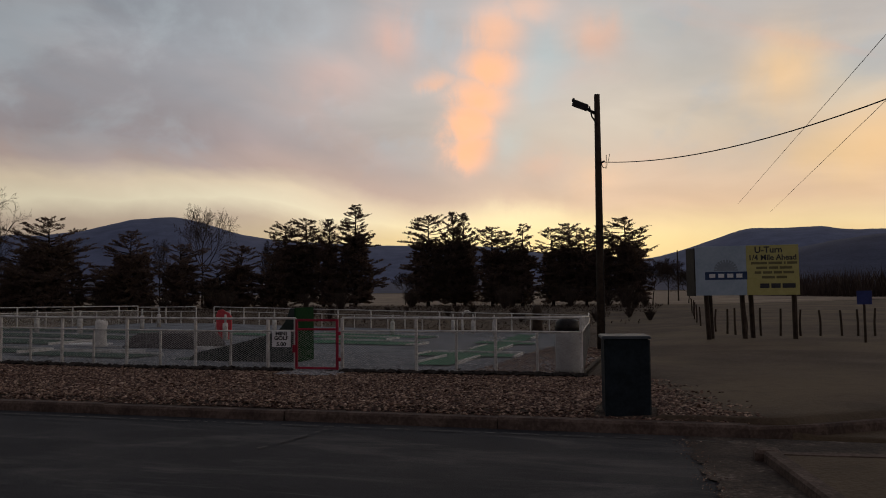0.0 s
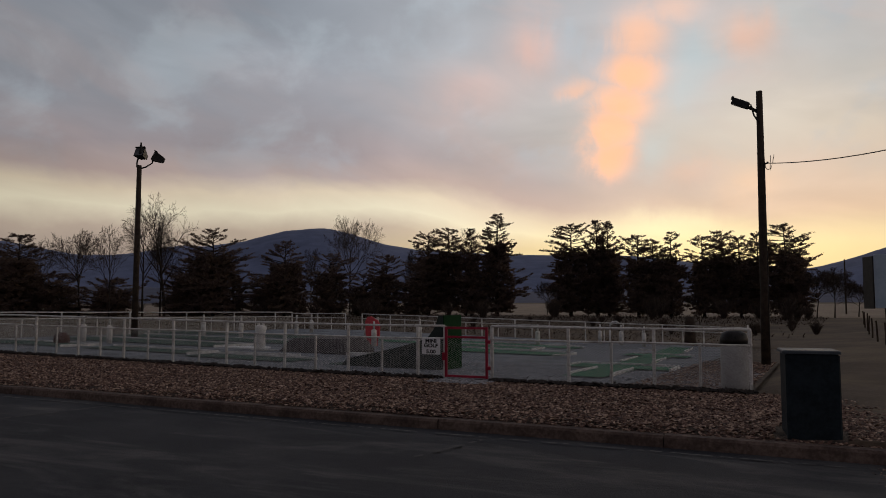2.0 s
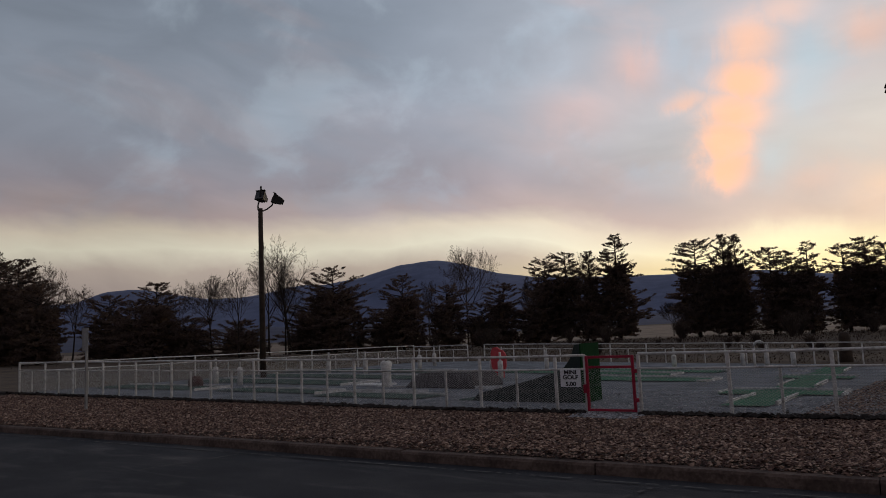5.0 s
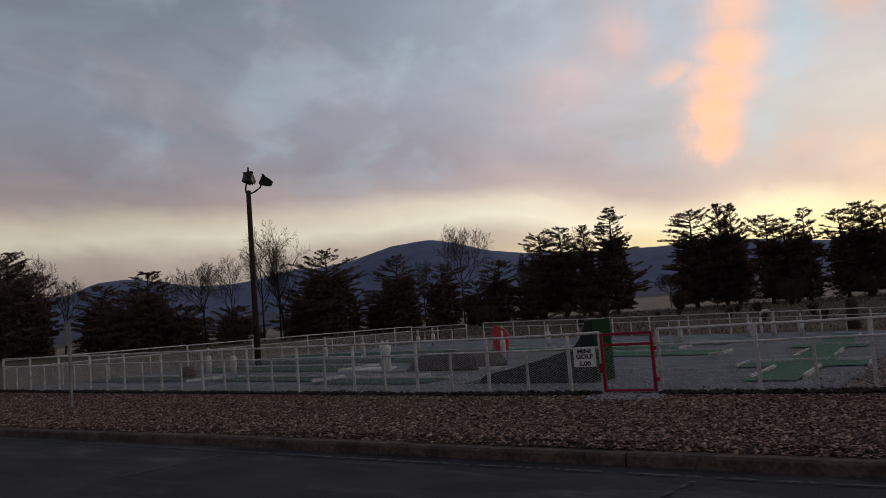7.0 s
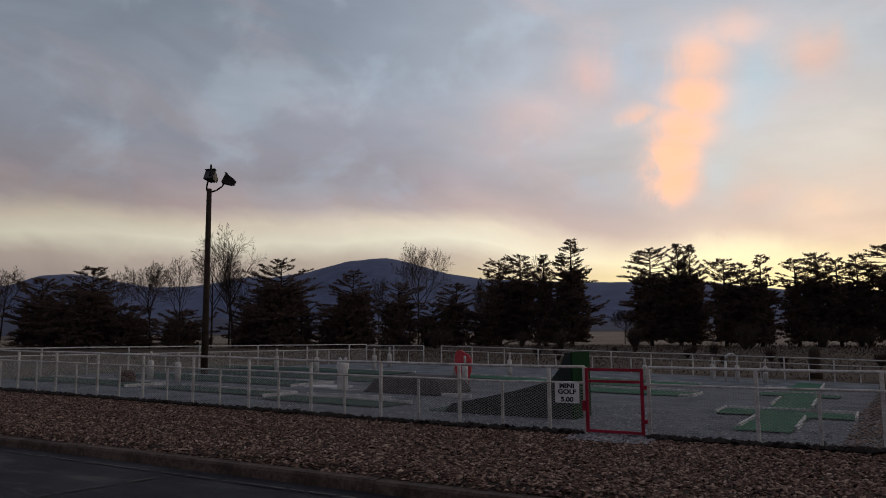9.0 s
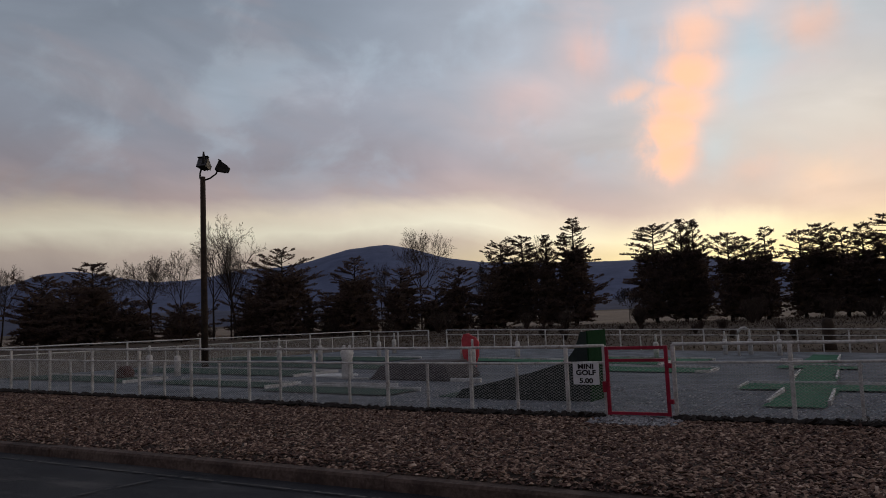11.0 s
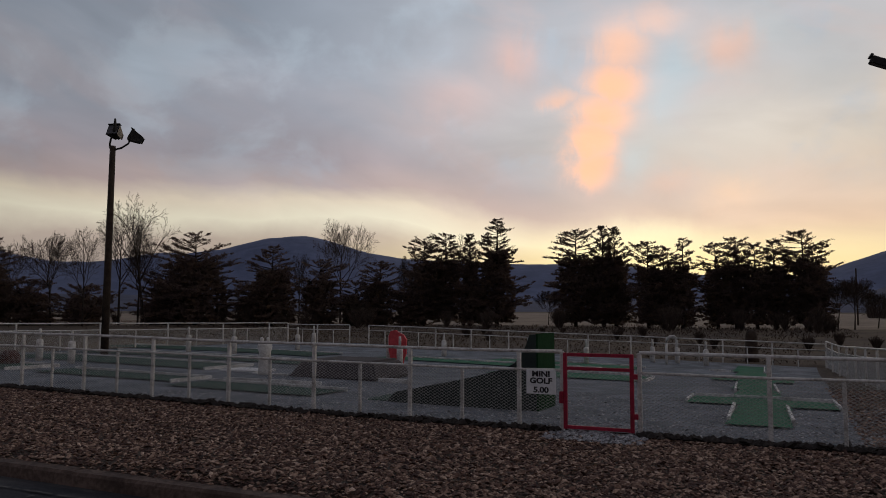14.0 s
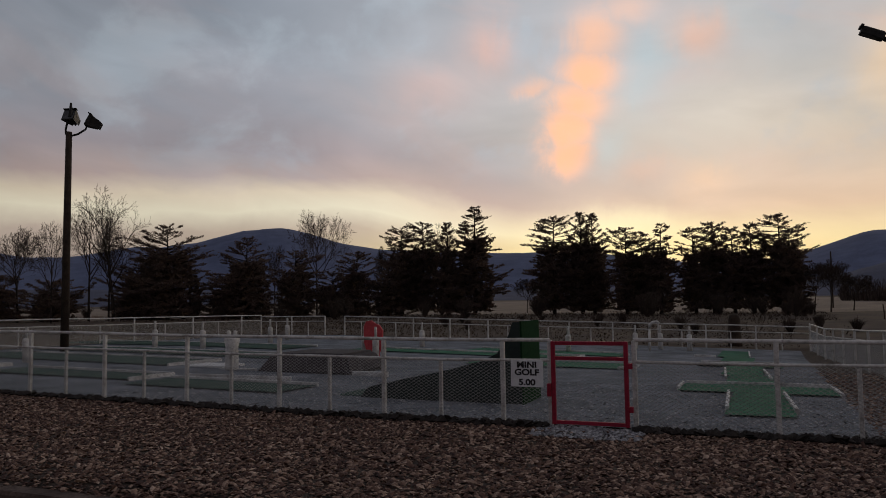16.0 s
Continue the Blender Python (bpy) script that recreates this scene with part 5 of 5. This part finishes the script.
# ---------------- stones ----------------
def stone_parts(rng):
    """One flattened lump: an eight-sided squashed double cone, roughened."""
    v = [(0, 0, 0.9 + 0.3 * rng.random())]
    for j in range(5):
        w = 2 * math.pi * j / 5 + rng.uniform(-0.25, 0.25)
        r = rng.uniform(0.75, 1.2)
        v.append((r * math.cos(w), r * math.sin(w), rng.uniform(-0.15, 0.35)))
    v.append((0, 0, -0.8))
    f = [(0, 1 + j, 1 + (j + 1) % 5) for j in range(5)] + [(6, 1 + (j + 1) % 5, 1 + j) for j in range(5)]
    return np.array(v), f


rng = np.random.default_rng(17)
PROTOS = [stone_parts(rng) for _ in range(12)]


def scatter(name, label, n, place, size, mat, category, flat=0.5, lift=0.3):
    """Loose stones in one mesh: copies of the lumps, turned, stretched and tilted."""
    P = np.array([place(rng) for _ in range(n)])
    lumps = np.array([v for v, _ in PROTOS])[rng.integers(0, 12, n)]
    r = size * (0.55 + 0.95 * rng.random(n) ** 1.7)
    a, st, tilt = rng.random(n) * 6.283, rng.uniform(0.7, 1.6, n), rng.normal(size=n) * 0.35
    X, Y = lumps[:, :, 0] * (r * st)[:, None], lumps[:, :, 1] * r[:, None]
    Z = lumps[:, :, 2] * (r * flat)[:, None] + X * tilt[:, None]
    c, s_ = np.cos(a)[:, None], np.sin(a)[:, None]
    V = np.stack([P[:, :1] + X * c - Y * s_, P[:, 1:2] + X * s_ + Y * c, P[:, 2:] + Z + (r * flat * lift)[:, None]], 2).reshape(-1, 3)
    F = (np.arange(n)[:, None, None] * 7 + np.array(PROTOS[0][1])[None]).reshape(-1, 3)
    s = Shape()
    s.v, s.f = V.tolist(), F.tolist()
    return setting(name, s, mat, label, category, False, "stuff")


def on_bed(r):
    while True:
        x = 8.4 - 30 * r.random() ** 1.25
        y = r.uniform(-4.43, -0.06)
        if x > 8.05 - (y + 4.4) * 0.28 + 0.12 * math.sin(9 * y) + 0.25 * r.normal():
            continue
        if -0.1 < x < 1.05 and y > -0.75 and r.random() < 0.85:
            continue
        if not (6.35 < x < 7.15 and -4.35 < y < -3.6):
            return x, y, -0.03 + rise(x) * max(0, (y + 4.4) / 4.4) + 0.012 * r.random() - 0.05 * max(0, min(1, (-4.2 - y) / 0.22))


scatter("landscape_stones", "loose brown and tan landscaping stones mixed with dead leaves", 92000, on_bed, 0.0235, STONE, "stones")


def on_edge(r):
    while True:
        x = 5.9 - 30 * r.random() ** 1.2
        if not -0.05 < x < 1.0:
            return x, -0.10 + 0.05 * r.normal(), rise(x) - 0.01


scatter("edging_stones", "dark lumpy edging along the foot of the fence", 2600, on_edge, 0.055, EDGE, "stones", 0.7)


def on_court(r):
    x = 5.7 - 14 * r.random() ** 1.3
    y = 0.1 + 6.0 * r.random() ** 1.6
    return x, y, fall(x, y)


scatter("court_pebbles", "loose grey gravel on the golf court", 9000, on_court, 0.022, PEBBLE, "gravel", 0.6)
scatter("threshold_pebbles", "pale grey gravel spilled under the gate", 900, lambda r: (r.uniform(-0.15, 1.15), -0.75 * r.random() ** 1.3, -0.02), 0.024, PEBBLE, "gravel", 0.6)



def on_corner(r):
    x, y = r.uniform(3.65, 5.75), 0.1 + 12 * r.random() ** 1.5
    return x, y, fall(x, y)


corner_soil = setting("corner_soil", sheet(list(np.linspace(3.76, 5.85, 6)), list(np.arange(0.02, 23.6, 0.78)), lambda x, y: fall(x, y) + 0.002), SOIL, "brown leaf-strewn soil in the corner of the court", "soil", True)
scatter("corner_stones", "brown stones and leaves in the corner of the court", 4500, on_corner, 0.03, STONE, "stones")

# single stones along the near rim of the bed
ROUND = []
for v, f in PROTOS[:6]:
    s = Shape()
    s.add(v * np.array([1, 1, 0.55]), f)
    ROUND.append(s.mesh("stone", STONE_PIECE))
for i in range(290):
    ob = new("stone", ROUND[i % 6])
    ob.parent = bed
    x, y = rng.uniform(-3.5, 5.5), -4.36 + 2.6 * rng.random() ** 1.4
    r = rng.uniform(0.02, 0.042)
    ob.matrix_basis = Matrix.Translation((x, y, -0.015 + r * 0.25)) @ pose(0, 0, 0, rng.normal() * 12, rng.normal() * 12, rng.random() * 360) @ Matrix.Diagonal((r * rng.uniform(0.9, 1.5), r, r, 1))

# ---------------- lot details ----------------
def strip(name, label, pts, w, mat, z, category, seed):
    """A worn, uneven painted or dusty line laid on the asphalt."""
    r = random.Random(seed)
    s = Shape()
    for a, b in zip(pts, pts[1:]):
        a, b = Vector((*a, z)), Vector((*b, z))
        d = (b - a).normalized()
        o = Vector((-d.y, d.x, 0))
        n = max(2, int((b - a).length / 0.07))
        for i in range(n):
            if r.random() < 0.3:
                continue
            p, q = a.lerp(b, i / n), a.lerp(b, (i + 1.0) / n)
            e = [w * r.uniform(0.25, 1.0) for _ in range(4)]
            s.add([p - o * e[0], q - o * e[1], q + o * e[2], p + o * e[3]], [(0, 1, 2, 3)])
    return setting(name, s, mat, label, category, False)


DUST = material("pale_dust_line", two((0.045, 0.043, 0.042), (0.15, 0.14, 0.13)), 3, 0.95, 0.3)
FADED = material("faded_line_paint", two((0.035, 0.035, 0.036), (0.105, 0.10, 0.098)), 5, 0.95, 0.3)
strip("gutter_dust", "pale dusty line along the gutter below the kerb", [(-25, KERB_Y - 0.34), (-10, KERB_Y - 0.30), (0, KERB_Y - 0.36), (8, KERB_Y - 0.32)], 0.035, DUST, LOT + 0.018, "dust", 3)

for pts, seed in (([(2.72, -6.6), (3.05, -4.95)], 4), ([(-4.2, -6.7), (-3.9, -5.0)], 6)):
    strip("stall_line", "worn faded paint line of a parking stall", pts, 0.04, FADED, LOT + 0.019, "road marking", seed)
dirt = Shape()
rr = random.Random(12)
N = 140
ys = [-4.66 - 0.09 * i for i in range(N)]
left = [7.44 + 0.0066 * i + 0.10 * noise.fractal((i * 0.13, 0, 3), 1.0, 2.0, 4) + rr.uniform(-0.03, 0.03) for i in range(N)]
dirt.v = [(x, y, LOT + 0.016) for x, y in zip(left, ys)] + [(11.5, y, LOT + 0.016) for y in ys]
dirt.f = [(i, i + 1, N + 1 + i, N + i) for i in range(N - 1)]
DIRT = material("packed_brown_dirt", [(0.0, (0.018, 0.013, 0.010)), (0.55, (0.045, 0.032, 0.025)), (0.85, (0.08, 0.06, 0.047)), (1.0, (0.17, 0.14, 0.115))], 2.2, 0.95, 0.6, 9)
setting("gutter_dirt", dirt, DIRT, "packed brown dirt washed over the edge of the asphalt", "dirt")


def on_rubble(r):
    y = -4.75 - 5.0 * r.random()
    return 7.46 + 0.073 * (-4.66 - y) + 0.09 * r.normal(), y, LOT + 0.015


scatter("gutter_rubble", "pale crumbled asphalt and grit along the broken edge", 700, on_rubble, 0.008, STONE, "rubble", 0.5)
